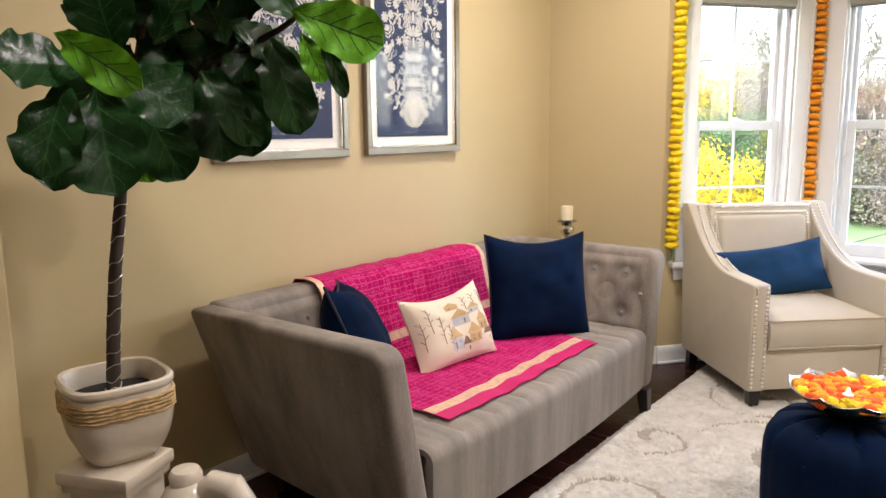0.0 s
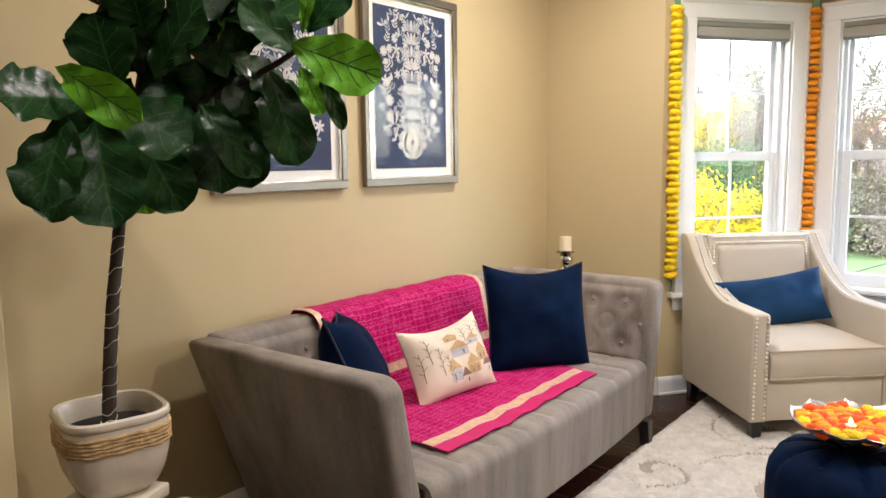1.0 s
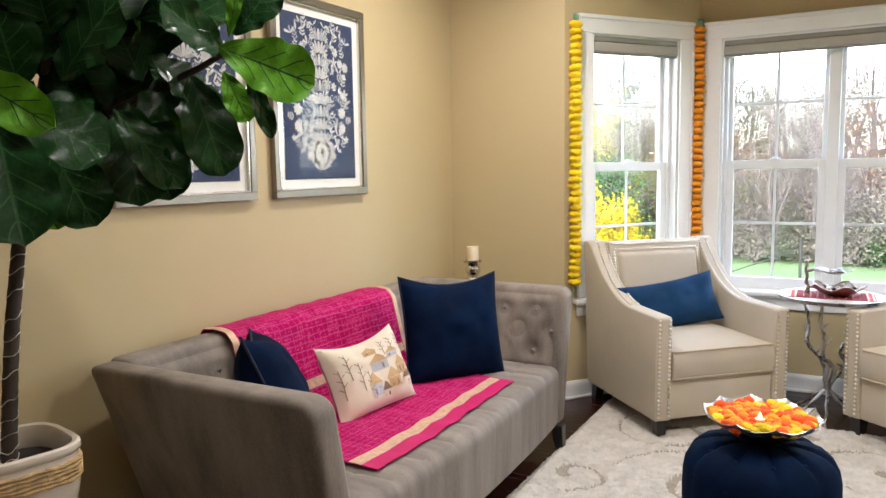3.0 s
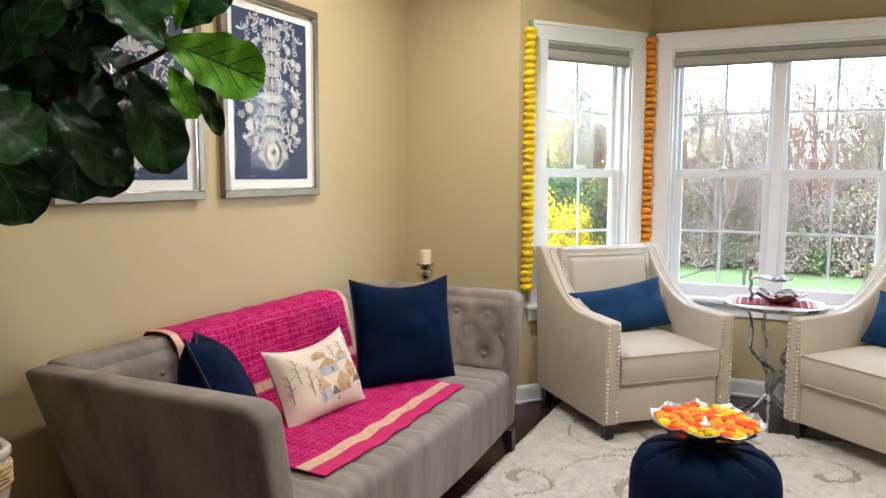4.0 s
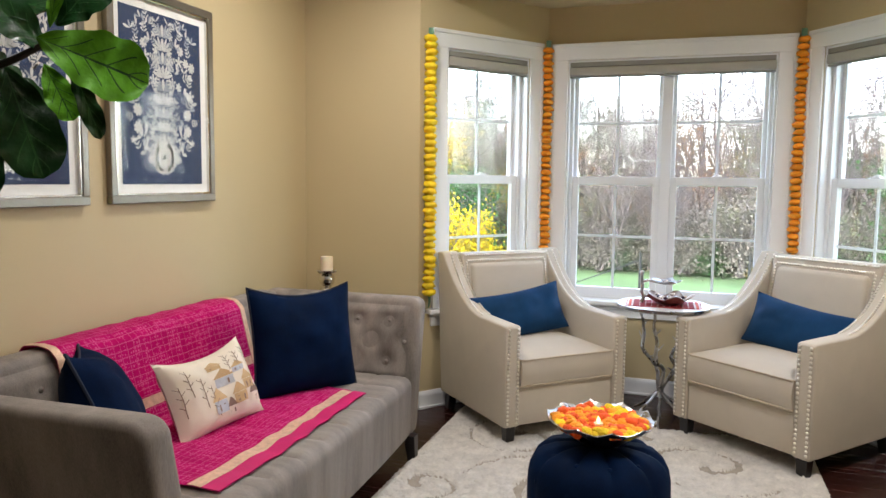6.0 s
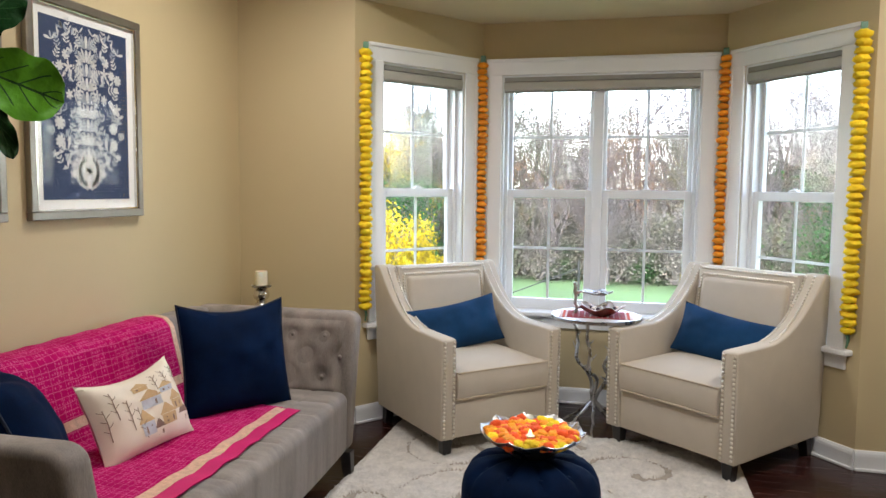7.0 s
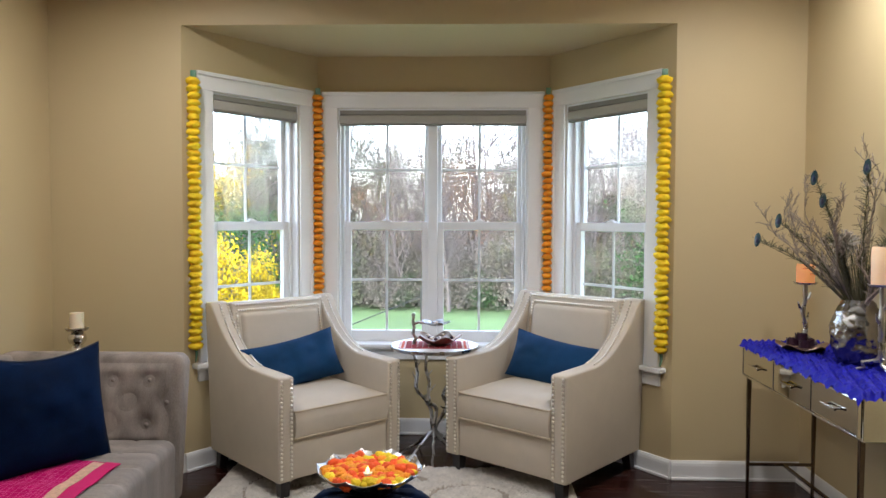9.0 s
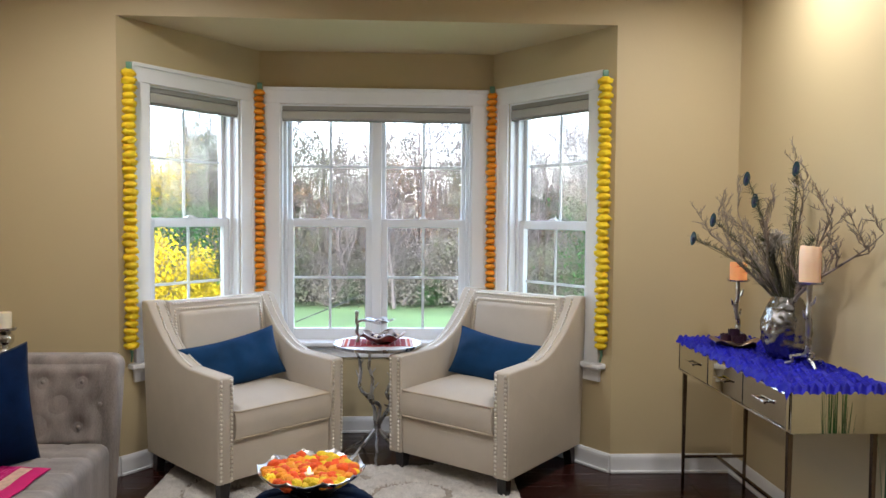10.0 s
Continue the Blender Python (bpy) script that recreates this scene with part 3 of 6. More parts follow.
def sofa():
    s = thing("sofa", pose(SX, SY, 0, 0, 0, 0.9), "taupe velvet sofa with flared arms and a buttoned back", "sofa")
    z0, z1 = 0.115, 0.765

    for sgn in (-1, 1):
        bm = box(0, 0.87, 0, 0.105, 0, z1 - z0)
        bmesh.ops.bevel(bm, geom=[e for e in bm.edges if min(v.co.x for v in e.verts) > 0.8 and min(v.co.z for v in e.verts) > 0.5], offset=0.055, segments=6, affect="EDGES", profile=0.5)
        bmesh.ops.bevel(bm, geom=[e for e in bm.edges if e.calc_face_angle(0) > radians(40)], offset=0.026, segments=4, affect="EDGES", profile=0.5)
        for v in bm.verts:
            a, b, h = v.co.x / 0.87, v.co.y / 0.105, v.co.z / (z1 - z0)
            outer = 0.815 + 0.09 * a + (0.230 - 0.095 * a) * h
            inner = outer - 0.105
            v.co = Vector((-0.42 + 0.87 * a, sgn * (inner + 0.105 * b), z0 + (z1 - z0) * h))
        part("arm", bm, SOFA, s, "flared velvet arm")
        # inner pad with buttons
        def face(u, v, sgn=sgn):
            h = 0.40 + 0.55 * v
            z = z0 + (z1 - z0) * h
            a = (0.12 + 0.70 * u) / 0.87
            y = 0.71 + 0.09 * a + (0.230 - 0.095 * a) * h
            return Vector((-0.30 + 0.70 * u, sgn * (y - 0.022), z)), Vector((0, -sgn, 0.2)).normalized(), 0.70, 0.35
        tufts = [(0.14 + 0.24 * i + (0.12 if r % 2 else 0), 0.25 + 0.27 * r) for r in range(3) for i in range(4)]
        pad = quilted(face, 44, 26, tufts, 0.02 * sgn, 0.021, 0.040, 0.02)
        pp = part("arm_pad", pad, SOFA, s, "buttoned velvet arm lining")
        for a, b in tufts:
            p, nrm, w, h = face(a, b)
            bt = lathe([(0.0, -0.004), (0.009, -0.003), (0.011, 0.001), (0.007, 0.005), (0.0, 0.006)], 10)
            part("button", bt, SOFA, pp, at=Matrix.Translation(p - nrm * 0.015) @ nrm.to_track_quat("Z", "Y").to_matrix().to_4x4())
    # back
    bm = box(0, 0.13, 0, 1.8, 0, z1 - z0)
    bmesh.ops.bevel(bm, geom=bm.edges[:], offset=0.026, segments=4, affect="EDGES", profile=0.5)
    for v in bm.verts:
        a, b, h = v.co.x / 0.13, v.co.y / 1.8, v.co.z / (z1 - z0)
        outer = -0.36 - 0.095 * h
        inner = -0.20 - 0.145 * h
        half = 0.76 + 0.190 * h
        v.co = Vector((outer + (inner - outer) * a, (b - 0.5) * 2 * half, z0 + (z1 - z0) * h))
    part("backrest", bm, SOFA, s, "sloping velvet backrest")

    def face(u, v):
        h = 0.42 + 0.53 * v
        z = z0 + (z1 - z0) * h
        return Vector((-0.20 - 0.145 * h + 0.022, 0.86 - 1.72 * u, z)), Vector((1, 0, 0.25)).normalized(), 1.72, 0.34
    tufts = [(0.05 + 0.1 * i + (0.05 if r % 2 else 0), 0.25 + 0.27 * r) for r in range(3) for i in range(10)]
    bp = part("back_pad", quilted(face, 90, 24, tufts, -0.02, 0.014, 0.035, 0.02), SOFA, s, "buttoned velvet back lining")
    for a, b in tufts:
        p, nrm, w, h = face(a, b)
        bt = lathe([(0.0, -0.004), (0.009, -0.003), (0.011, 0.001), (0.007, 0.005), (0.0, 0.006)], 10)
        part("button", bt, SOFA, bp, at=Matrix.Translation(p - nrm * 0.013) @ nrm.to_track_quat("Z", "Y").to_matrix().to_4x4())
    # seat: a padded bench with stitched cross seams
    def seat_shape(u, v):
        y = -0.815 + 1.63 * u
        # v runs from the back over the top and down the front
        run = v * 0.925
        if run < 0.60:
            x, z = -0.14 + run * 0.9533, 0.405
        elif run < 0.69:
            q = (run - 0.60) / 0.09 * math.pi / 2
            x, z = 0.432 + 0.045 * math.sin(q), 0.36 + 0.045 * math.cos(q)
        else:
            x, z = 0.477 - 0.02 * (run - 0.69), 0.36 - (run - 0.69)
        x -= 0.03 * (y / 0.84) ** 2 * min(1, max(0, run - 0.3) * 4)
        seam = abs(((u * 9) % 1) - 0.5) * 2
        top = min(1, max(0, (0.72 - run) * 8))
        z += top * (0.010 * (1 - seam ** 6) - 0.004)
        row = min(abs(run - 0.24), abs(run - 0.46)) / 0.012
        z -= top * 0.006 * math.exp(-row * row)
        return (x, y, z)
    part("seat", sheet(seat_shape, 126, 60, -0.03), SOFA_SEAT, s, "stitched velvet bench seat")
    part("seat_frame", box(-0.34, 0.44, -0.74, 0.74, 0.125, 0.36, 0.01), SOFA, s, "velvet covered frame")
    for lx, ly in ((0.452, 0.80), (0.452, -0.80), (-0.34, 0.72), (-0.34, -0.72)):
        bm = box(-0.028, 0.028, -0.028, 0.028, 0, 0.128, 0.003)
        for v in bm.verts:
            k = 0.70 + 0.30 * v.co.z / 0.128
            v.co.x, v.co.y = v.co.x * k + (0.012 if lx > 0 else -0.012) * (1 - v.co.z / 0.128), v.co.y * k
        part("leg", bm, LEG, s, "black tapered wooden leg", smooth=False, at=pose(lx, ly, 0))
    return s


sofa()


# armchairs
def armchair():
    c = thing("armchair", pose(0, 0, 0), "cream linen armchair with nailhead trim and dark legs", "armchair", group="armchairs in the bay")
    W, AT = 0.368, 0.085
    fy = -0.37
    # the outline of a side, y and z
    line = [(fy, 0.105), (fy - 0.004, 0.606)]

    def sweep(q):
        rise = max(0.0, (q - 0.40) / 0.60)
        return fy + 0.01 + 0.655 * q, 0.610 + 0.014 * q + 0.272 * (0.30 * rise ** 1.3 + 0.70 * rise ** 2.3)

    for k in range(21):
        q = k / 20
        line.append(sweep(q))
    line += [(0.318, 0.910), (0.372, 0.908), (0.352, 0.105)]

    def side(sgn):
        bm = bmesh.new()
        x0, x1 = sgn * W, sgn * (W - AT)
        a = [bm.verts.new((x0 + sgn * 0.018 * max(0, (z - 0.62) / 0.28), y, z)) for y, z in line]
        b = [bm.verts.new((x1, y, z)) for y, z in line]
        bm.faces.new(a); bm.faces.new(b[::-1])
        for i in range(len(line)):
            j = (i + 1) % len(line)
            bm.faces.new((a[i], b[i], b[j], a[j]))
        bmesh.ops.recalc_face_normals(bm, faces=bm.faces)
        bmesh.ops.bevel(bm, geom=[e for e in bm.edges if e.calc_face_angle(0) > radians(50)], offset=0.010, segments=3, affect="EDGES", profile=0.5)
        return bm
    for sgn in (-1, 1):
        sd = part("side_panel", side(sgn), LINEN, c, "curved linen arm and wing")
        nl = bmesh.new()
        stud = [(0.0, 0.0052), (0.0045, 0.0042), (0.0076, 0.0)]

        def nail(p, nrm):
            q = Vector(nrm).to_track_quat("Z", "Y").to_matrix().to_4x4()
            join(nl, lathe(stud[::-1], 8), Matrix.Translation(p) @ q)
        for k in range(24):
            z = 0.128 + k * 0.0202
            for xo in (0.016, AT - 0.016):
                nail((sgn * (W - xo), fy - 0.003 - 0.004 * (z - .145) / .46, z), (0, -1, 0))
        for k in range(56):
            q = k / 55
            if q > 0.42:
                y, z = sweep(q)
                for xo in (0.030, AT - 0.012):
                    nail((sgn * (W - xo - 0.0), y, z + 0.001), (0, -0.75, 0.65))
        tagged(part("nailhead_trim", nl, NAIL, sd, "pewter nailheads"), kind="stuff")
    # back: frame board and the raised pad
    ix = W - AT
    bk = box(-ix + 0.002, ix - 0.002, 0, 1, 0.40, 0.903, 0.0)
    for v in bk.verts:
        f = (v.co.z - 0.40) / 0.503
        v.co.y = (0.165 + 0.105 * f) if v.co.y < 0.5 else 0.347
    bmesh.ops.bevel(bk, geom=bk.edges[:], offset=0.008, segments=2, affect="EDGES", profile=0.5)
    b = part("backrest", bk, LINEN, c, "linen backrest")
    pd = box(-ix + 0.045, ix - 0.045, 0, 1, 0.42, 0.845, 0.0)
    for v in pd.verts:
        f = (v.co.z - 0.40) / 0.503
        v.co.y = (0.135 + 0.105 * f) if v.co.y < 0.5 else (0.19 + 0.105 * f)
    bmesh.ops.bevel(pd, geom=pd.edges[:], offset=0.022, segments=4, affect="EDGES", profile=0.5)
    part("back_cushion", pd, LINEN, c, "padded inner back panel")
    nl = bmesh.new()
    stud = [(0.0076, 0.0), (0.0045, 0.0042), (0.0, 0.0052)]
    q = Vector((0, -1, 0.2)).to_track_quat("Z", "Y").to_matrix().to_4x4()
    for k in range(37):
        x = -ix + 0.02 + k * (2 * ix - 0.04) / 36
        for z in (0.862, 0.893):
            if z > 0.88 or abs(x) < ix - 0.03:
                join(nl, lathe(stud, 8), Matrix.Translation((x, 0.163 + 0.105 * (z - 0.40) / 0.503, z)) @ q)
    for k in range(14):
        z = 0.64 + k * 0.0162
        for sg in (-1, 1):
            join(nl, lathe(stud, 8), Matrix.Translation((sg * (ix - 0.025), 0.163 + 0.105 * (z - 0.40) / 0.503, z)) @ q)
    tagged(part("nailhead_trim", nl, NAIL, b, "pewter nailheads"), kind="stuff")
    # seat frame and cushion
    part("front_panel", box(-ix + 0.001, ix - 0.001, fy + 0.012, 0.33, 0.107, 0.30, 0.006), LINEN, c, "linen front panel")
    cu = box(-ix + 0.004, ix - 0.004, fy - 0.002, 0.18, 0.302, 0.448, 0.0)
    bmesh.ops.subdivide_edges(cu, edges=cu.edges[:], cuts=9, use_grid_fill=True)
    for v in cu.verts:
        if v.co.z > 0.44:
            u, w = v.co.x / ix, (v.co.y + 0.095) / 0.275
            v.co.z += 0.040 * (1 - u ** 4) * (1 - w ** 4) - 0.010
        elif v.co.z > 0.31 and v.co.y < fy + 0.001:
            v.co.y -= 0.012 * math.sin((v.co.z - 0.302) / 0.146 * math.pi)
    bmesh.ops.bevel(cu, geom=[e for e in cu.edges if e.calc_face_angle(0) > radians(50)], offset=0.007, segments=2, affect="EDGES", profile=0.5)
    sc = part("seat_cushion", cu, LINEN, c, "plump linen seat cushion")
    for z in (0.306, 0.436):
        part("piping", tube([(-ix + 0.007, 0.1, z), (-ix + 0.007, fy - 0.001, z), (-ix + 0.02, fy - 0.005, z), (0, fy - 0.006, z + 0.002), (ix - 0.02, fy - 0.005, z), (ix - 0.007, fy - 0.001, z), (ix - 0.007, 0.1, z)], 0.0052, 8), PIPING, sc, "self piping")
    for lx in (-0.315, 0.315):
        for ly in (-0.32, 0.30):
            bm = box(-0.03, 0.03, -0.03, 0.03, 0, 0.151, 0.003)
            for v in bm.verts:
                k = 1 - v.co.z / 0.151
                v.co.x *= 1 - 0.3 * k
                v.co.y = v.co.y * (1 - 0.3 * k) + (0.04 * k if ly > 0 else 0)
            part("leg", bm, LEG, c, "dark tapered wooden leg", smooth=False, at=pose(lx, ly, 0))
    return c


CHL, CHR = pose(-0.945, 3.400, 0, 0, 0, 44) @ Matrix.Scale(1.027, 4), pose(0.388, 3.440, 0, 0, 0, -40) @ Matrix.Scale(1.027, 4)
chair = armchair()
chair.matrix_basis = CHL
copy_thing(chair, CHR)


def cushion(name, m, w, h, t, material, label, seed, pipe=None, sag=0.02):
    c = thing(name, m, label, "cushion")
    body = part("cover", pillow(w, h, t, seed, sag=sag), material, c)
    if pipe:
        part("piping", tube(pillow_edge(w, h, sag=sag), 0.005, 6), pipe, body, "matching piped edge")
    return c


# lumbar cushions on the chairs: leaning on the back pad
for m, sd, tilt, sx in ((CHL, 1, -7, -0.045), (CHR, 2, 6, 0.04)):
    cushion("lumbar_cushion", m @ pose(sx, 0.03, 0.590, -20, tilt, 0), 0.57, 0.27, 0.13, BLUE, "blue lumbar cushion leaning on the armchair back", sd, sag=0.01)

# sofa cushions
cushion("throw_pillow", pose(-1.715, 2.215, 0.640, -12, 0, 58) @ pose(0, 0, 0, 0, 1.5, 0), 0.50, 0.48, 0.16, NAVY, "large navy velvet pillow with piping on the sofa", 3, NAVY_PIPE, 0.035)
cushion("throw_pillow", pose(-1.890, 1.215, 0.617, -24, 0, 134) @ pose(0, 0, 0, 0, 9, 0), 0.42, 0.40, 0.21, NAVY, "navy velvet pillow leaning on the sofa arm", 4, NAVY_PIPE, 0.03)

# ottoman with a bowl of flowers
OX, OY = -0.385, 1.905
ot = thing("ottoman", pose(OX, OY, 0), "round navy velvet ottoman with a buttoned top", "ottoman")


def ottoman_wave(k, a, r, z):
    # folds run in from the rim to a ring of buttons
    f = 0.5 + 0.5 * math.cos(a * 10)
    if z > 0.36 and 0.05 < r:
        return r, z - 0.016 * f ** 6 * min(1, (r - 0.05) / 0.1)
    if 0.12 < z <= 0.40 and r > 0.2:
        return r - 0.004 * f ** 6, z
    return r, z


prof = [(0.0, 0.03), (0.20, 0.03), (0.232, 0.045), (0.242, 0.09), (0.246, 0.18), (0.247, 0.28), (0.245, 0.345), (0.238, 0.385), (0.222, 0.418), (0.195, 0.443), (0.15, 0.460), (0.10, 0.466), (0.05, 0.464), (0.0, 0.460)]
prof = [(r, z * 0.945) for r, z in prof]
oc = part("cover", lathe(prof, 120, wave=ottoman_wave), NAVY, ot)
for i in range(10):
    a = 2 * math.pi * i / 10
    part("button", lathe([(0.0, -0.004), (0.010, -0.003), (0.012, 0.001), (0.007, 0.006), (0.0, 0.007)], 10), NAVY, oc, at=pose(0.17 * math.cos(a), 0.17 * math.sin(a), 0.410))
    part("button", lathe([(0.0, -0.004), (0.010, -0.003), (0.012, 0.001), (0.007, 0.006), (0.0, 0.007)], 10), NAVY, oc, at=pose(0.236 * math.cos(a), 0.236 * math.sin(a), 0.33, 0, 90, math.degrees(a)))
part("base", lathe([(0.0, 0.0), (0.21, 0.0), (0.21, 0.035), (0.0, 0.035)], 40), LEG, ot)

# rug
RX0, RX1, RY0, RY1 = -1.345, 0.51, 0.62, 3.43


def arc_length(points):
    total, out = 0, [0]
    for a, b in zip(points, points[1:]):
        total += math.dist(a, b)
        out.append(total)
    return out


def spiral(cx, cy, r0, r1, a0, turns, n=220):
    return [(cx + (r0 + (r1 - r0) * k / n) * math.cos(a0 + turns * 2 * math.pi * k / n),
             cy + (r0 + (r1 - r0) * k / n) * math.sin(a0 + turns * 2 * math.pi * k / n)) for k in range(n + 1)]


PILE = plain("cream_shag_pile", (0.62, 0.58, 0.52), 0.95, var=0.26, scale=22, fine=260, bump=0.9, depth=0.006, sheen=0.3)
PILE_DARK = plain("taupe_shag_pile", (0.36, 0.315, 0.26), 0.95, var=0.2, scale=30, fine=260, bump=0.8, depth=0.004)


def rug():
    """A shaggy rug whose scrolls are carved lower and taupe."""
    lines = [spiral(-0.90, 3.02, 0.05, 0.36, 2.4, -1.25), spiral(-0.62, 2.44, 0.06, 0.42, 1.2, 1.3),
             spiral(-1.18, 2.30, 0.03, 0.20, 3.6, -0.9), spiral(0.02, 2.95, 0.05, 0.36, 4.4, 1.2),
             spiral(0.12, 2.25, 0.05, 0.34, 0.6, -1.3), spiral(-1.02, 1.70, 0.05, 0.38, 5.2, 1.25),
             spiral(-0.30, 1.62, 0.05, 0.35, 2.0, -1.2), spiral(0.10, 1.10, 0.05, 0.36, 1.0, 1.2),
             spiral(-0.85, 0.98, 0.05, 0.33, 4.0, -1.2), spiral(-0.30, 3.20, 0.03, 0.17, 0.4, 0.8)]
    step = 0.0085
    nx, ny = int((RX1 - RX0) / step), int((RY1 - RY0) / step)
    xs, ys = np.linspace(RX0, RX1, nx + 1), np.linspace(RY0, RY1, ny + 1)
    gx, gy = np.meshgrid(xs, ys, indexing="ij")
    near = np.full(gx.shape, 9.0)
    for ln in lines:
        for k, (px, py) in enumerate(ln):
            w = 0.026 * (1 - k / len(ln)) ** 2 + 0.010
            near = np.minimum(near, np.hypot(gx - px, gy - py) - w)
    rng = np.random.default_rng(5)
    pile = rng.normal(0, 0.0042, gx.shape) + 0.0045 * np.sin(gx * 31 + 2 * np.sin(gy * 17)) * np.sin(gy * 27)
    h = 0.025 + pile - 0.012 * (near < 0)
    edge = np.minimum(np.minimum(gx - RX0, RX1 - gx), np.minimum(gy - RY0, RY1 - gy))
    h = np.where(edge < 0.012, 0.006, np.where(edge < 0.03, h - 0.007, h))
    jig = rng.normal(0, 0.0022, (2, *gx.shape))
    verts = np.stack([gx + jig[0], gy + jig[1], h], -1).reshape(-1, 3)
    idx = np.arange((nx + 1) * (ny + 1)).reshape(nx + 1, ny + 1)
    quads = np.stack([idx[:-1, :-1], idx[1:, :-1], idx[1:, 1:], idx[:-1, 1:]], -1).reshape(-1, 4)
    me = bpy.data.meshes.new("rug")
    me.from_pydata(verts.tolist(), [], quads.tolist())
    me.materials.append(PILE)
    me.materials.append(PILE_DARK)
    low = (near < 0)
    me.polygons.foreach_set("material_index", (low[:-1, :-1] & low[1:, 1:]).astype(np.int32).ravel())
    me.polygons.foreach_set("use_smooth", np.ones(len(quads), bool))
    ob = new("rug", me)
    return tagged(ob, "cream shag rug with carved taupe scrolls", "rug")


rug()

# sari thrown over the sofa
SARI = [(-2.252, 0.70), (-2.250, 0.742), (-2.228, 0.772), (-2.17, 0.775), (-2.120, 0.768), (-2.090, 0.738), (-2.030, 0.50), (-2.000, 0.432), (-1.95, 0.413), (-1.40, 0.411)]
SARI_LEN = arc_length(SARI)


def sari_point(y_frac, run, lift=0.0):
    """A point of the cloth: y_frac across it, run metres from its end behind the sofa."""
    run = max(0.0, min(SARI_LEN[-1], run))
    k = max(i for i in range(len(SARI) - 1) if SARI_LEN[i] <= run + 1e-9)
    q = (run - SARI_LEN[k]) / (SARI_LEN[k + 1] - SARI_LEN[k])
    (xa, za), (xb, zb) = SARI[k], SARI[k + 1]
    x, z = xa + (xb - xa) * q, za + (zb - za) * q
    ax, az = xb - xa, zb - za
    ln = math.hypot(ax, az)
    nx, nz = -az / ln, ax / ln
    f = max(0.0, (run - SARI_LEN[8]) / (SARI_LEN[9] - SARI_LEN[8]))
    y0, y1 = 1.225 - 0.065 * min(1, f * 2), 2.32 - 0.085 * f
    y = y0 + (y1 - y0) * y_frac
    x += f * (0.01 * math.sin(y_frac * 5) - 0.012) - (1 - f) * (y - SY) * 0.0157
    wr = 0.004 * noise.noise(Vector((y * 7, run * 9, 2.0))) + 0.003 * math.sin(y * 40 + 6 * run) * (0.4 + 0.6 * noise.noise(Vector((y * 3, run * 3, 0))))
    d = lift + 0.004 + wr
    if k >= 7:
        z += 0.006 * (1 - abs((((y - SY + 0.84) / 1.68 * 9) % 1) - 0.5) * 2)
    return Vector((x + nx * d, y, z + nz * d))


def sari_sheet(u0, u1, r0, r1, nu, nv, lift, thick=0.002):
    return sheet(lambda u, v: sari_point(u0 + (u1 - u0) * u, r0 + (r1 - r0) * v, lift), nu, nv, thick,
                 uv=lambda u, v: ((u0 + (u1 - u0) * u) * 1.35, r0 + (r1 - r0) * v))


END = SARI_LEN[-1]
sari = thing("sari_throw", pose(0, 0, 0), "magenta tie-dyed cloth with gold borders draped over the sofa", "throw")
part("cloth", sari_sheet(0, 1, 0, END, 110, 130, 0.0), PINK, sari)
part("plain_edge", sari_sheet(0, 1, END - 0.065, END + 0.0, 80, 6, 0.0022), PINK_PLAIN, sari, "plain magenta edge")
part("gold_border", sari_sheet(0, 0.985, END - 0.118, END - 0.066, 80, 6, 0.0025), GOLD, sari, "gold woven band")
part("gold_border", sari_sheet(0.0, 0.028, 0, SARI_LEN[7], 4, 60, 0.0025), GOLD, sari, "gold woven band")
part("gold_border", sari_sheet(0.975, 1.0, 0, SARI_LEN[7], 4, 60, 0.0025), GOLD, sari, "gold woven band")
part("gold_border", sari_sheet(0.03, 0.97, SARI_LEN[6] - 0.02, SARI_LEN[6] + 0.02, 60, 4, 0.0025), GOLD, sari, "gold woven band")

# printed pillow
PRINT_W, PRINT_H, PRINT_T = 0.415, 0.315, 0.14
CREAM_PRINT = plain("cream_printed_cotton", (0.72, 0.63, 0.50), 0.85, var=0.05, scale=9, fine=350, bump=0.3)
pp = cushion("printed_pillow", pose(-1.80, 1.66, 0.557, -24, 0, 78) @ pose(0, 0, 0, 0, -4, 0), PRINT_W, PRINT_H, PRINT_T, CREAM_PRINT,
             "cream pillow printed with small houses and trees", 5, sag=0.03)


def on_pillow(x, z, lift):
    u, v = 2 * x / PRINT_W, 2 * z / PRINT_H
    fat = max(0, 1 - abs(u) ** 2.6) ** 0.55 * max(0, 1 - abs(v) ** 2.6) ** 0.55
    zz = z - 0.03 * max(0, v) * (1 - u * u)
    off = Vector((5 * 7.3, 5 * 3.1, 0))
    wr = (noise.noise(Vector((x * 9, zz * 9, -1)) + off) * 0.014 + noise.noise(Vector((x * 22, zz * 22, -1)) + off) * 0.005) * min(1, fat * 3)
    return Vector((x, -(PRINT_T / 2 * fat) + wr - lift, zz))


def patch(shape, material, label):
    """A printed quadrilateral laid on the pillow."""
    (ax, az), (bx, bz), (cx, cz), (dx, dz) = shape

    def f(u, v):
        x = (ax * (1 - u) + bx * u) * (1 - v) + (dx * (1 - u) + cx * u) * v
        z = (az * (1 - u) + bz * u) * (1 - v) + (dz * (1 - u) + cz * u) * v
        return on_pillow(x, z, 0.0018)
    part("print", sheet(f, 5, 5), material, pp, label)


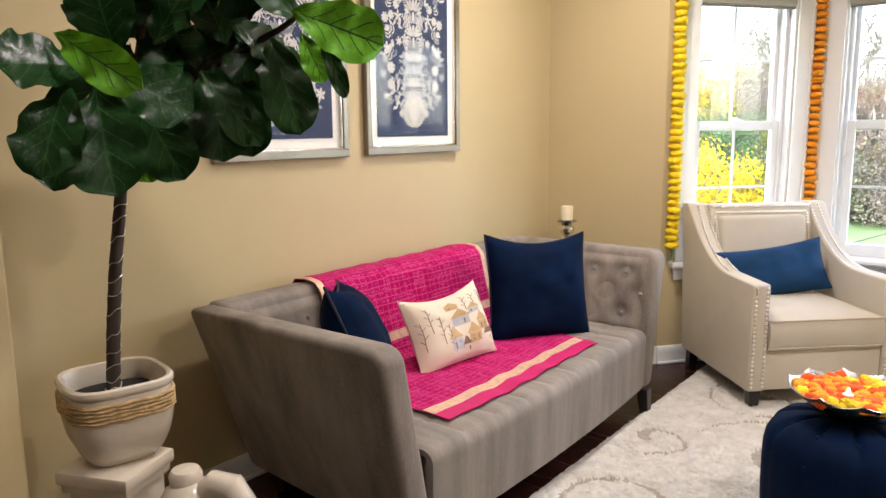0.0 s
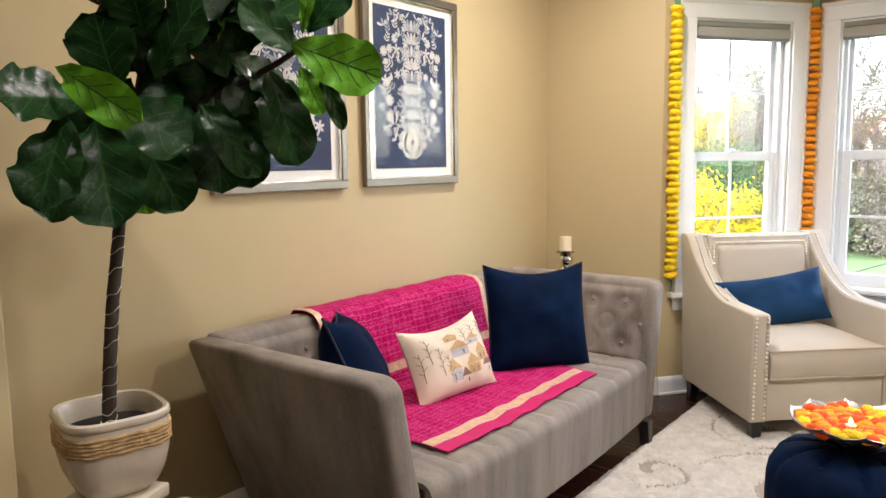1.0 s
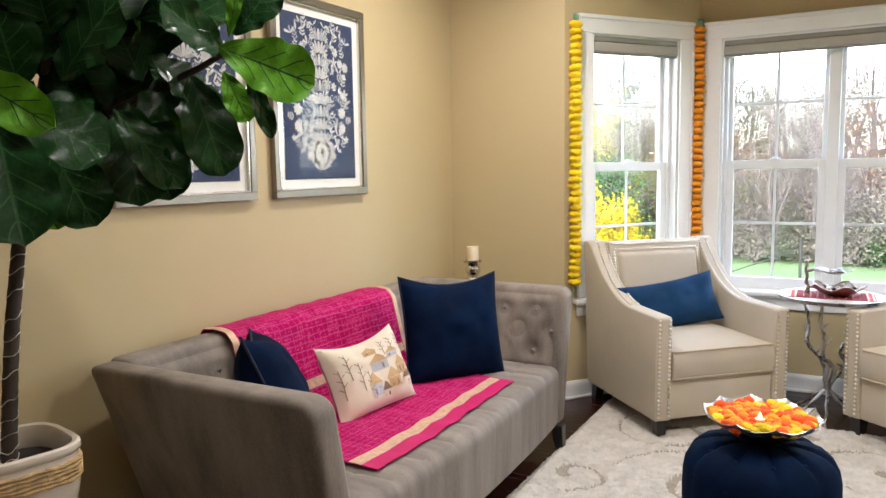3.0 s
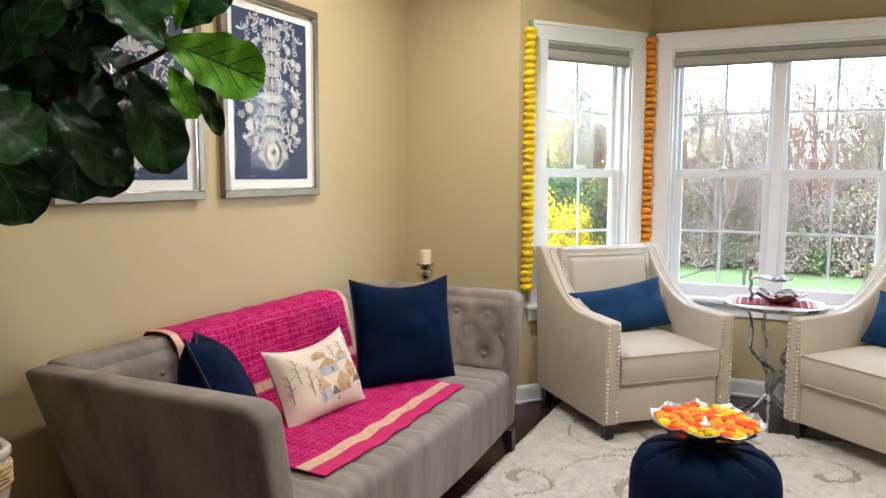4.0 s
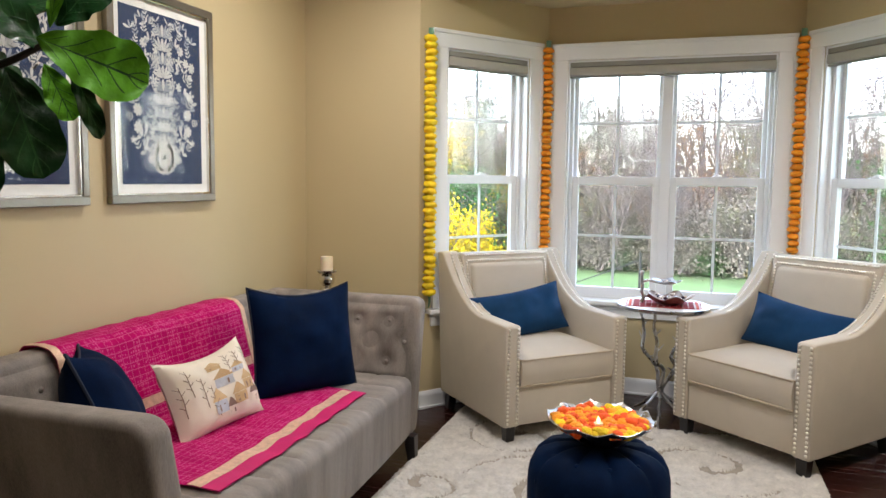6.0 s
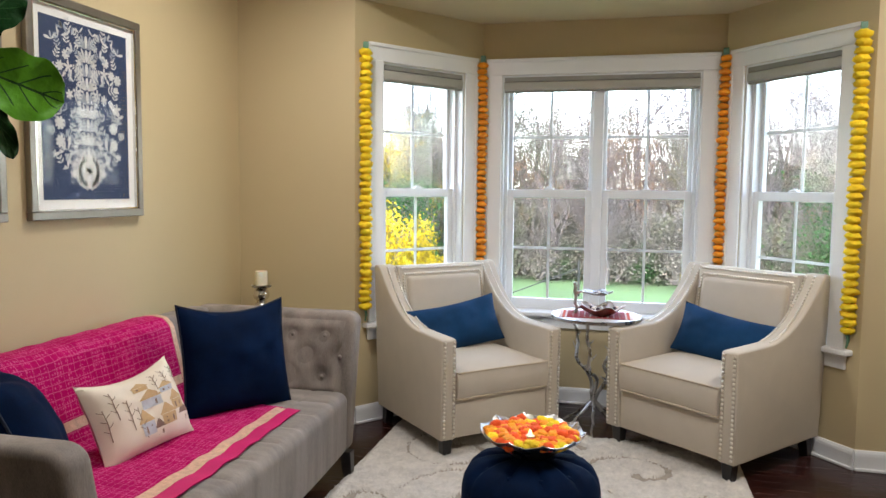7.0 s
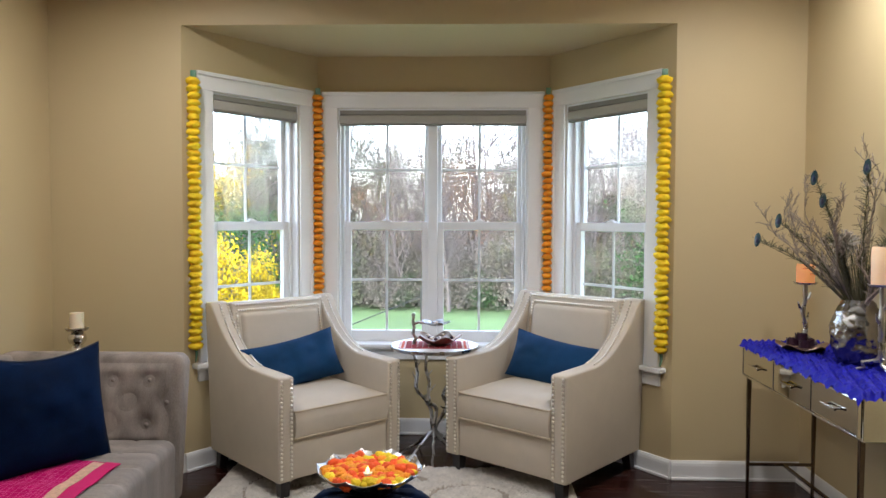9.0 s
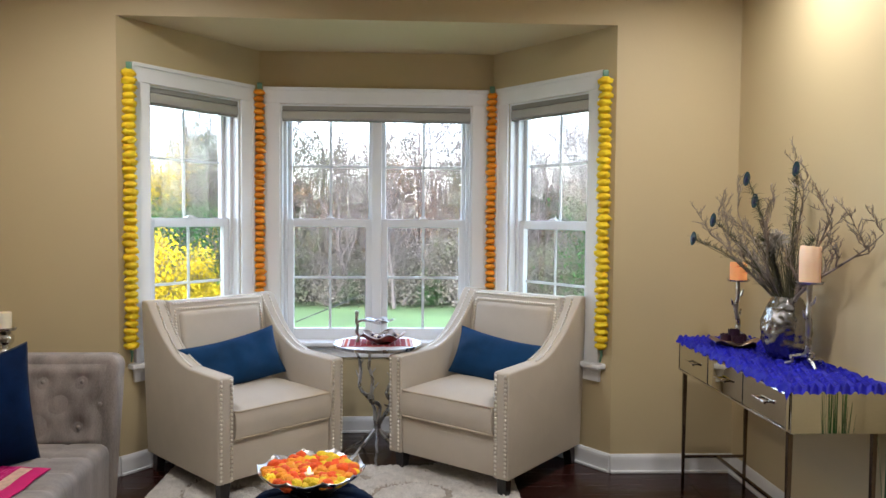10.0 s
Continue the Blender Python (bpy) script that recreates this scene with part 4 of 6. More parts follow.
INK_GOLD = plain("tan_ink", (0.50, 0.33, 0.16), 0.8, var=0.15)
INK_GREY = plain("grey_print_ink", (0.42, 0.43, 0.45), 0.8, var=0.15)
INK_BROWN = plain("brown_ink", (0.22, 0.14, 0.10), 0.8, var=0.2)
rr = random.Random(11)
for hx, hz, hw, hh, col in ((0.02, -0.01, 0.07, 0.05, INK_GREY), (0.07, -0.09, 0.05, 0.05, INK_GOLD), (-0.03, -0.10, 0.05, 0.06, INK_GREY), (0.13, -0.05, 0.045, 0.05, INK_GOLD),
                            (-0.01, 0.07, 0.05, 0.025, INK_GOLD), (0.10, 0.03, 0.05, 0.03, INK_GREY), (0.15, -0.11, 0.04, 0.05, INK_BROWN), (0.02, -0.12, 0.03, 0.04, INK_BROWN)):
    hw, hh = hw * 1.3, hh * 1.25
    patch(((hx - hw / 2, hz), (hx + hw / 2, hz), (hx + hw / 2, hz + hh * 0.6), (hx - hw / 2, hz + hh * 0.6)), CREAM_PRINT if col is INK_BROWN else col, "small printed house")
    patch(((hx - hw * 0.6, hz + hh * 0.62), (hx + hw * 0.6, hz + hh * 0.62), (hx + 0.003, hz + hh * 1.25), (hx - 0.003, hz + hh * 1.25)), INK_GOLD if col is INK_GREY else col, "printed roof")
    for k in (-1, 1):
        patch(((hx + k * hw * 0.22 - 0.004, hz + 0.006), (hx + k * hw * 0.22 + 0.004, hz + 0.006), (hx + k * hw * 0.22 + 0.004, hz + hh * 0.42), (hx + k * hw * 0.22 - 0.004, hz + hh * 0.42)), INK_BROWN, "printed window")
for tx in (-0.17, -0.13, -0.085, -0.05, 0.06, 0.11, 0.165):
    z0 = rr.uniform(-0.13, 0.0) if tx < 0 else 0.05
    hgt = rr.uniform(0.09, 0.14) if tx < 0 else 0.07
    patch(((tx - 0.0018, z0), (tx + 0.0018, z0), (tx + 0.0014, z0 + hgt), (tx - 0.0014, z0 + hgt)), INK_BROWN, "printed tree")
    for k in range(5):
        q = z0 + hgt * (0.25 + 0.15 * k)
        sg = 1 if k % 2 else -1
        patch(((tx, q), (tx, q + 0.003), (tx + sg * 0.017, q + 0.017), (tx + sg * 0.017, q + 0.014)), INK_BROWN, "printed twig")


# pictures
def picture(y0, seed):
    w, h = 0.672, 0.883
    z0 = 1.236
    p = thing("framed_print", pose(XL, y0, z0), "navy floral print with white mat in a pewter frame", "picture", group="framed prints over the sofa")
    fw = 0.034
    fr = bmesh.new()
    for a, b, c, d in ((0, w, 0, fw), (0, w, h - fw, h)):
        box(0.002, 0.030, a, b, c, d, 0.004, bm=fr)
    for a, b in ((0, fw), (w - fw, w)):
        box(0.0025, 0.0295, a, b, fw, h - fw, 0.004, bm=fr)
    part("frame", fr, FRAME, p, "brushed pewter frame", smooth=False)
    lip = bmesh.new()
    e = fw
    for a, b, c, d in ((e, w - e, e, e + 0.008), (e, w - e, h - e - 0.008, h - e), (e, e + 0.008, e + 0.008, h - e - 0.008), (w - e - 0.008, w - e, e + 0.008, h - e - 0.008)):
        box(0.004, 0.025, a, b, c, d, 0.002, bm=lip)
    part("inner_lip", lip, CHROME, p, "bright silver inner lip", smooth=False)
    part("mat_board", box(0.004, 0.010, fw, w - fw, fw, h - fw), MAT, p, "white mat", smooth=False)
    mw = 0.046 + fw
    part("print_ground", box(0.0105, 0.0115, mw, w - mw, mw, h - mw), PRINT, p, "navy paper", smooth=False)
    light, dark = bmesh.new(), bmesh.new()
    r = random.Random(seed)
    used = []

    def petal(bm, cx, cz, ang, ln, wd, x):
        pts = []
        for k in range(10):
            a = 2 * math.pi * k / 10
            s, c = math.sin(a), math.cos(a)
            wdt = wd * s * (0.75 + 0.25 * c)
            px, pz = ln / 2 * c + ln / 2, wdt
            pts.append((cx + px * math.cos(ang) - pz * math.sin(ang), cz + px * math.sin(ang) + pz * math.cos(ang)))
        for sg in (-1, 1):
            vs = [bm.verts.new((x + (0.00008 if sg < 0 else 0), w / 2 + sg * a, b)) for a, b in pts]
            bm.faces.new(vs if sg > 0 else vs[::-1])

    def flower(cx, cz, rad, n, x):
        for k in range(n):
            petal(light, cx, cz, 2 * math.pi * k / n + 0.3, rad, rad * 0.30, x)

    def sprig(cx, cz, ang, ln, x, bm):
        n = int(ln / 0.014)
        for k in range(n):
            q = k / n
            px, pz = cx + ln * q * math.cos(ang), cz + ln * q * math.sin(ang)
            for sg in (-1, 1):
                petal(bm, px, pz, ang + sg * 0.9, 0.022 * (1.1 - 0.6 * q), 0.0048, x + 0.0001)
        petal(bm, cx, cz, ang, ln, 0.0016, x)
    zb, zt = mw + 0.035, h - mw - 0.03
    mid = w / 2

    def env(z):
        q = (z - zb) / (zt - zb)
        return 0.055 + 0.11 * min(1, q * 5) + (0.03 if 0.12 < q < 0.95 else -0.01) - (0.05 if 0.55 < q < 0.6 else 0)
    # medallion, stacked crowns along the axis
    for k in range(7):
        flower(0.002 + 0.055 * abs(math.cos(k * 0.9)), zb + 0.05 + 0.055 * math.sin(k * 0.9) + 0.03, 0.026, 7, 0.0120)
    flower(0.0, zb + 0.085, 0.045, 9, 0.0122)
    for k in range(11):
        z = zb + 0.02 + k * (zt - zb) / 11.5
        petal(light, 0.0, z, math.pi / 2, 0.055, 0.012, 0.0121)
        for a in (0.35, 0.8, 1.2):
            petal(light if k % 2 else dark, 0.006, z, a, 0.062, 0.0085, 0.0119)
        sprig(0.018, z + 0.01, 0.55 + 0.25 * math.sin(k * 2.1), 0.07, 0.0118, light if k % 3 else dark)
    for n in range(420):
        z = r.uniform(zb + 0.06, zt)
        x = r.uniform(0.03, env(z))
        if any((x - a) ** 2 + (z - b) ** 2 < c for a, b, c in used):
            continue
        kind = r.random()
        x0 = 0.0117 + 0.0004 * r.random()
        if kind < 0.22:
            flower(x, z, r.uniform(0.018, 0.03), r.choice((5, 6, 8)), x0)
            used.append((x, z, 0.0014))
        elif kind < 0.5:
            sprig(x, z, r.uniform(0.2, 2.2), r.uniform(0.04, 0.07), x0, light if r.random() < 0.75 else dark)
            used.append((x, z, 0.0009))
        else:
            for k in range(3):
                petal(light if r.random() < 0.75 else dark, x, z, r.uniform(-0.4, 2.4), r.uniform(0.025, 0.045), r.uniform(0.004, 0.009), x0)
            used.append((x, z, 0.0005))
    part("floral_pattern", light, MOTIF, p, "ivory flowers and leaves", smooth=False)
    part("floral_pattern", dark, MOTIF_GREY, p, "grey-blue leaves", smooth=False)
    g = part("glazing", box(0.0135, 0.0155, fw, w - fw, fw, h - fw), PICTURE_GLASS, p, "clear picture glass", smooth=False)
    g.visible_shadow = False
    return p


picture(1.719, 21)
picture(0.936, 22)

# fig tree in its pot
PX, PY, PZ = -1.850, 0.292, 0.505
STOCK = Vector((-1.87, 0.275, 0.455))
plant = thing("fig_tree", pose(PX, PY, PZ), "tall artificial fiddle-leaf fig in a cream ceramic pot", "potted plant")


def square_ring(k, a, r, z):
    """A rounded square in plan."""
    n = 3.6
    a2 = a + radians(12)
    f = (abs(math.cos(a2)) ** n + abs(math.sin(a2)) ** n) ** (-1 / n)
    return r * f, z


POT_S = 0.89
pot_prof = [(0.0, 0.0), (0.078, 0.0), (0.094, 0.006), (0.116, 0.032), (0.134, 0.072), (0.143, 0.115), (0.145, 0.160), (0.141, 0.195), (0.146, 0.199), (0.150, 0.208), (0.148, 0.217), (0.141, 0.221), (0.131, 0.218), (0.126, 0.205), (0.124, 0.16), (0.0, 0.16)]
pot_prof = [(r * POT_S, z) for r, z in pot_prof]
pot = part("pot", lathe(pot_prof, 64, wave=square_ring), CERAMIC, plant, "cream glazed pot")
for k in range(5):
    ring = []
    for i in range(121):
        a = 2 * math.pi * i / 120
        r, _ = square_ring(0, a, 0.1450 * POT_S + 0.0010 * math.sin(i * 1.9 + k), 0)
        ring.append((r * math.cos(a), r * math.sin(a), 0.139 + 0.0098 * k + 0.0015 * math.sin(i * 0.7 + k * 2)))
    part("rope", tube(ring, 0.0055, 6), ROPE, pot, "woven seagrass band")
part("soil", lathe([(0.0, 0.165), (0.108, 0.165), (0.09, 0.172), (0.0, 0.175)], 24, wave=square_ring), SOIL, plant, "dark pot filling")


def world_tube(name, pts, radii, material, label="", n=10):
    return part(name, tube([Vector(p) - STOCK for p in pts], radii, n), material, plant, label)


TRUNK = [(-1.872, 0.270, 0.61), (-1.872, 0.272, 0.66), (-1.874, 0.285, 0.80), (-1.878, 0.305, 0.95), (-1.880, 0.33, 1.10), (-1.872, 0.345, 1.22), (-1.840, 0.355, 1.34)]
fine_trunk = []
for a, b in zip(TRUNK, TRUNK[1:]):
    for k in range(6):
        fine_trunk.append(Vector(a).lerp(Vector(b), k / 6) + Vector((noise.noise(Vector((len(fine_trunk), 0, 0))), noise.noise(Vector((0, len(fine_trunk), 0))), 0)) * 0.003)
world_tube("trunk", fine_trunk, [0.0185 - 0.005 * k / len(fine_trunk) + (0.0012 if k % 2 else 0) for k in range(len(fine_trunk))], BARK, "brown ringed trunk", 12)
coil = []
for k in range(200):
    q = k / 199 * (len(fine_trunk) - 8)
    i = int(q)
    c = fine_trunk[i].lerp(fine_trunk[i + 1], q - i)
    a = k * 0.46 + 1.2 * math.sin(k * 0.11)
    rad = 0.0202 - 0.005 * i / len(fine_trunk)
    coil.append(c + Vector((rad * math.cos(a), rad * math.sin(a), 0.004 * math.sin(k * 1.3))))
world_tube("wire_lights", coil, 0.0011, WIRE, "thin silver wire wound round the trunk", 5)
for bn in ([(-1.845, 0.352, 1.33), (-1.78, 0.27, 1.41), (-1.70, 0.19, 1.445)], [(-1.842, 0.355, 1.335), (-1.74, 0.46, 1.43), (-1.62, 0.52, 1.49), (-1.48, 0.55, 1.54), (-1.37, 0.52, 1.56)],
           [(-1.842, 0.355, 1.335), (-1.80, 0.37, 1.50), (-1.74, 0.37, 1.63), (-1.70, 0.36, 1.80)], [(-1.755, 0.37, 1.60), (-1.66, 0.45, 1.68), (-1.52, 0.52, 1.72)]):
    world_tube("branch", bn, [0.011 - 0.006 * k / len(bn) for k in range(len(bn))], BARK, "brown branch", 8)


def leaf_mesh(ratio, seed):
    r = random.Random(seed)
    ph, curl, fold = r.uniform(0, 6), r.uniform(0.05, 0.22), r.uniform(0.10, 0.22)

    def f(u, v):
        s = 2 * u - 1
        y = v
        # narrow near the stalk, broad and blunt towards the tip
        q = v ** 1.35
        wide = max(0.0, 1 - (2 * q - 1) ** 2) ** 0.5 * (0.66 + 0.34 * v)
        x = s * ratio * 0.5 * max(0.02, wide)
        z = -curl * v * v + fold * abs(s) ** 1.3 * ratio * wide * 0.6
        z += 0.034 * math.sin(v * 17 + ph + s * 2) * abs(s) ** 2 + 0.020 * math.sin(v * 31 + ph * 2) * abs(s) ** 3
        x *= 1 + 0.035 * math.sin(v * 23 + ph * 1.7 + s)
        z += 0.008 * math.cos((v - abs(s) * 0.32) * 31) * (1 - abs(s))
        return (x, y, z)
    bm = sheet(f, 14, 22, 0, uv=lambda u, v: ((2 * u - 1) * 0.45, v))
    me = bpy.data.meshes.new("leaf")
    for fc in bm.faces:
        fc.smooth = True
    bm.to_mesh(me)
    bm.free()
    return me


LEAF_SHAPES = {}


def leaf(base, tip, ratio, young, seed, face=(0.55, -0.55, 0.62)):
    base, tip = Vector(base), Vector(tip)
    key = (round(ratio, 1), seed % 3, young)
    if key not in LEAF_SHAPES:
        me = leaf_mesh(key[0], seed)
        me.materials.append(LEAF_YOUNG if young else LEAF)
        LEAF_SHAPES[key] = me
    ob = new("leaf", LEAF_SHAPES[key])
    ob.parent = plant
    y = tip - base
    ln = y.length
    y.normalize()
    z = Vector(face)
    z = (z - y * z.dot(y)).normalized()
    x = y.cross(z)
    ob.matrix_basis = Matrix.Translation(base - STOCK) @ Matrix((x, y, z)).transposed().to_4x4() @ Matrix.Scale(ln, 4)
    if young:
        ob["label"] = "bright green young leaf"


LEFT_CLUSTER = [
    ((-1.695, 0.179, 1.443), (-1.667, -0.005, 1.459), 0.9, 0), ((-1.684, 0.117, 1.511), (-1.49, 0.165, 1.402), 0.5, 1),
    ((-1.669, 0.124, 1.405), (-1.611, 0.014, 1.233), 0.85, 0), ((-1.627, 0.164, 1.4), (-1.513, 0.119, 1.183), 0.8, 0),
    ((-1.671, 0.24, 1.473), (-1.635, 0.179, 1.619), 1.0, 0), ((-1.701, 0.335, 1.604), (-1.655, 0.273, 1.71), 1.2, 0),
    ((-1.665, 0.215, 1.437), (-1.514, 0.318, 1.351), 0.85, 0), ((-1.746, 0.199, 1.358), (-1.746, 0.099, 1.18), 0.7, 0),
    ((-1.677, 0.28, 1.396), (-1.595, 0.337, 1.192), 0.7, 0), ((-1.752, 0.313, 1.36), (-1.719, 0.324, 1.179), 0.7, 1),
    ((-1.774, 0.335, 1.511), (-1.818, 0.19, 1.267), 0.8, 0), ((-1.747, 0.38, 1.513), (-1.677, 0.438, 1.689), 0.8, 0)]
RIGHT_CLUSTER = [
    ((-1.618, 0.457, 1.461), (-1.564, 0.422, 1.235), 0.75, 0), ((-1.613, 0.413, 1.445), (-1.49, 0.488, 1.274), 0.45, 0),
    ((-1.636, 0.513, 1.494), (-1.591, 0.535, 1.237), 0.6, 0), ((-1.521, 0.555, 1.53), (-1.459, 0.587, 1.293), 0.6, 0),
    ((-1.372, 0.500, 1.568), (-1.222, 0.640, 1.495), 0.68, 1), ((-1.397, 0.601, 1.544), (-1.349, 0.642, 1.381), 0.35, 0),
    ((-1.397, 0.555, 1.552), (-1.446, 0.42, 1.661), 0.55, 0), ((-1.403, 0.581, 1.608), (-1.309, 0.615, 1.724), 0.8, 0),
    ((-1.398, 0.558, 1.599), (-1.348, 0.545, 1.724), 0.35, 1), ((-1.633, 0.512, 1.515), (-1.638, 0.427, 1.682), 0.75, 0),
    ((-1.652, 0.545, 1.561), (-1.591, 0.577, 1.726), 0.9, 0)]
MORE = [((-1.76, 0.42, 1.56), (-1.74, 0.38, 1.36), 0.8, 0), ((-1.74, 0.45, 1.47), (-1.70, 0.43, 1.27), 0.8, 0), ((-1.80, 0.36, 1.58), (-1.70, 0.47, 1.46), 0.9, 0), ((-1.78, 0.33, 1.48), (-1.68, 0.42, 1.33), 0.9, 0),
        ((-1.57, 0.587, 1.544), (-1.594, 0.478, 1.42), 0.6, 0), ((-1.493, 0.631, 1.541), (-1.451, 0.664, 1.421), 0.55, 1),
        ((-1.653, 0.598, 1.538), (-1.659, 0.594, 1.361), 0.8, 1)]
for n, row in enumerate(LEFT_CLUSTER + RIGHT_CLUSTER + MORE):
    leaf(*row, n, face=(0.68, -0.72, 0.05) if row[3] else (0.58, -0.62, 0.40))
# leaves behind and above, filling the crown
rl = random.Random(8)
for n in range(36):
    q = rl.random()
    hub = Vector((-1.70, 0.30, 1.46)).lerp(Vector((-1.48, 0.55, 1.56)), q) + Vector((rl.uniform(-0.16, 0.0), rl.uniform(-0.05, 0.12), rl.uniform(-0.02, 0.28)))
    way = Vector((rl.uniform(-0.9, 0.5), rl.uniform(-0.8, 0.7), rl.uniform(-0.5, 0.9))).normalized()
    leaf(hub, hub + way * rl.uniform(0.16, 0.23), rl.choice((0.7, 0.8, 0.9)), 1 if n % 9 == 4 else 0, n, face=(rl.uniform(0.2, 0.7), rl.uniform(-0.7, 0), rl.uniform(0.3, 0.9)))

# elephant stool under the pot
el = bmesh.new()
box(-0.105, 0.105, -0.100, 0.100, 0.470, 0.505, 0.006, bm=el)
box(-0.096, 0.096, -0.09, 0.09, 0.445, 0.470, 0.004, bm=el)
box(-0.085, 0.085, -0.078, 0.078, 0.34, 0.445, 0.006, bm=el)


def blob(bm, c, s, m=None):
    o = bmesh.new()
    bmesh.ops.create_uvsphere(o, u_segments=28, v_segments=18, radius=1.0)
    join(bm, o, Matrix.Translation(c) @ (m or Matrix()) @ Matrix.Diagonal((*s, 1)))


blob(el, (0, 0, 0.25), (0.20, 0.14, 0.135))
for lx, ly in ((0.12, 0.075), (0.12, -0.075), (-0.12, 0.075), (-0.12, -0.075)):
    join(el, lathe([(0.0, 0), (0.062, 0), (0.058, 0.02), (0.052, 0.08), (0.056, 0.22), (0.0, 0.24)], 18), pose(lx, ly, 0))
blob(el, (0.215, 0, 0.385), (0.085, 0.085, 0.095))
join(el, lathe([(0.0, 0.40), (0.040, 0.40), (0.042, 0.425), (0.034, 0.437), (0.0, 0.44)], 20), pose(0.205, 0, 0.065))
for sg in (-1, 1):
    blob(el, (0.17, sg * 0.105, 0.33), (0.055, 0.014, 0.085), pose(0, 0, 0, 0, 0, sg * 22))
tube([(0.215, 0, 0.37), (0.255, 0, 0.435), (0.29, 0, 0.468), (0.335, 0, 0.468), (0.372, 0, 0.415), (0.40, 0, 0.31), (0.395, 0, 0.23), (0.405, 0, 0.17), (0.43, 0, 0.15)], [0.036, 0.036, 0.038, 0.036, 0.034, 0.031, 0.028, 0.024, 0.02], 14, el)
tagged(part("elephant_stool", el, CERAMIC, at=pose(PX + 0.03, PY - 0.03, 0, 0, 0, 24)), "cream glazed ceramic elephant garden stool", "stool")

# marigolds


def pompom_mesh(name, seed, flat=0.72):
    bm = bmesh.new()
    bmesh.ops.create_icosphere(bm, subdivisions=3, radius=1.0)
    off = Vector((seed * 5.1, 2.0, 0))
    for v in bm.verts:
        d = v.co.normalized()
        ruff = noise.noise(d * 5.5 + off) * 0.20 + noise.noise(d * 11.0 + off) * 0.26
        v.co = Vector((d.x, d.y, d.z * flat)) * (0.92 + ruff)
    me = bpy.data.meshes.new(name)
    for f in bm.faces:
        f.smooth = True
    bm.to_mesh(me)
    bm.free()
    return me


def flower_meshes(material, flat):
    out = []
    for k in range(4):
        me = pompom_mesh("marigold", k, flat)
        me.materials.append(material)
        out.append(me)
    return out


YEL, ORA, RED = flower_meshes(YELLOW, 0.62), flower_meshes(ORANGE, 0.54), flower_meshes(ORANGE_RED, 0.72)


def garland(x, y, z0, z1, meshes, rad, count, label, seed):
    g = thing("marigold_garland", pose(x, y, z0), label, "garland", group="marigold garlands in the bay")
    r = random.Random(seed)
    part("string", tube([(0, 0, -0.06), (0.002, 0, 0.3), (0, 0, z1 - z0 + 0.05)], 0.003, 6), DARK_GREEN, g, "green string")
    tape = box(-0.016, 0.016, -0.006, 0.004, z1 - z0 + 0.015, z1 - z0 + 0.06, 0.003)
    part("clip", tape, CLIP, g, "green holder")
    part("tail", tube([(0, 0, -0.02), (0.004, -0.003, -0.05), (-0.003, 0, -0.09)], [0.010, 0.007, 0.004], 6), CLIP, g, "green end tuft")
    for k in range(count):
        ob = new("flower", meshes[r.randrange(4)])
        ob.parent = g
        s = rad * r.uniform(0.93, 1.06)
        ob.matrix_basis = pose(r.uniform(-0.004, 0.004), r.uniform(-0.004, 0.002), (z1 - z0) * k / (count - 1), r.uniform(-7, 7), r.uniform(-7, 7), r.uniform(0, 360)) @ Matrix.Scale(s, 4)


def beside(m, s, out):
    p = m @ Vector((s, -out, 0))
    return p.x, p.y


garland(*beside(M1, 0.045, 0.045), 0.70, 2.135, YEL, 0.039, 38, "yellow marigold garland hanging beside the window", 1)
garland(*beside(M3, 0.930, 0.045), 0.70, 2.135, YEL, 0.039, 38, "yellow marigold garland hanging beside the window", 2)
garland(B1.x + 0.012, B1.y - 0.05, 0.72, 2.165, ORA, 0.036, 37, "orange marigold garland in the bay corner", 3)
garland(B2.x - 0.012, B2.y - 0.05, 0.72, 2.165, ORA, 0.036, 37, "orange marigold garland in the bay corner", 4)

# bowl of marigolds on the ottoman
BZ = 0.441
bowl = thing("flower_bowl", pose(OX, OY + 0.02, BZ), "scalloped silver bowl filled with marigold flowers", "bowl")


def scallop(k, a, r, z):
    if r > 0.12:
        q = abs(((a * 10 / (2 * math.pi)) % 1) - 0.5) * 2
        lift = max(0, (r - 0.12) / 0.07)
        peak = 1 - (1 - q) ** 0.6 if q < 1 else 1
        return r * (1 + 0.05 * peak * lift), z + 0.020 * peak * lift
    return r, z


part("dish", lathe([(0.0, 0.0), (0.075, 0.0), (0.080, 0.006), (0.10, 0.020), (0.14, 0.045), (0.170, 0.064), (0.182, 0.076), (0.180, 0.078), (0.166, 0.066), (0.135, 0.048), (0.09, 0.024), (0.0, 0.015)], 120, wave=scallop), SILVER, bowl, "hammered silver dish with a pointed scalloped rim")
rb = random.Random(3)
heads = []
for k in range(900):
    a, r = rb.uniform(0, 2 * math.pi), 0.155 * math.sqrt(rb.random())
    x, y = r * math.cos(a), r * math.sin(a)
    if all((x - p) ** 2 + (y - q) ** 2 > 0.00042 for p, q in heads):
        heads.append((x, y))
for x, y in heads:
    r = math.hypot(x, y)
    outer = r > 0.115
    front = y < -0.11 and abs(x) < 0.035
    kind = YEL if (outer and rb.random() < 0.30) or front or rb.random() < 0.04 else (RED if rb.random() < 0.5 else ORA)
    ob = new("marigold", kind[rb.randrange(4)])
    ob.parent = bowl
    ob.matrix_basis = pose(x, y, 0.052 + 0.16 * r * r + rb.uniform(0.010, 0.024), rb.uniform(-25, 25), rb.uniform(-25, 25), rb.uniform(0, 360)) @ Matrix.Scale(rb.uniform(0.019, 0.026), 4)
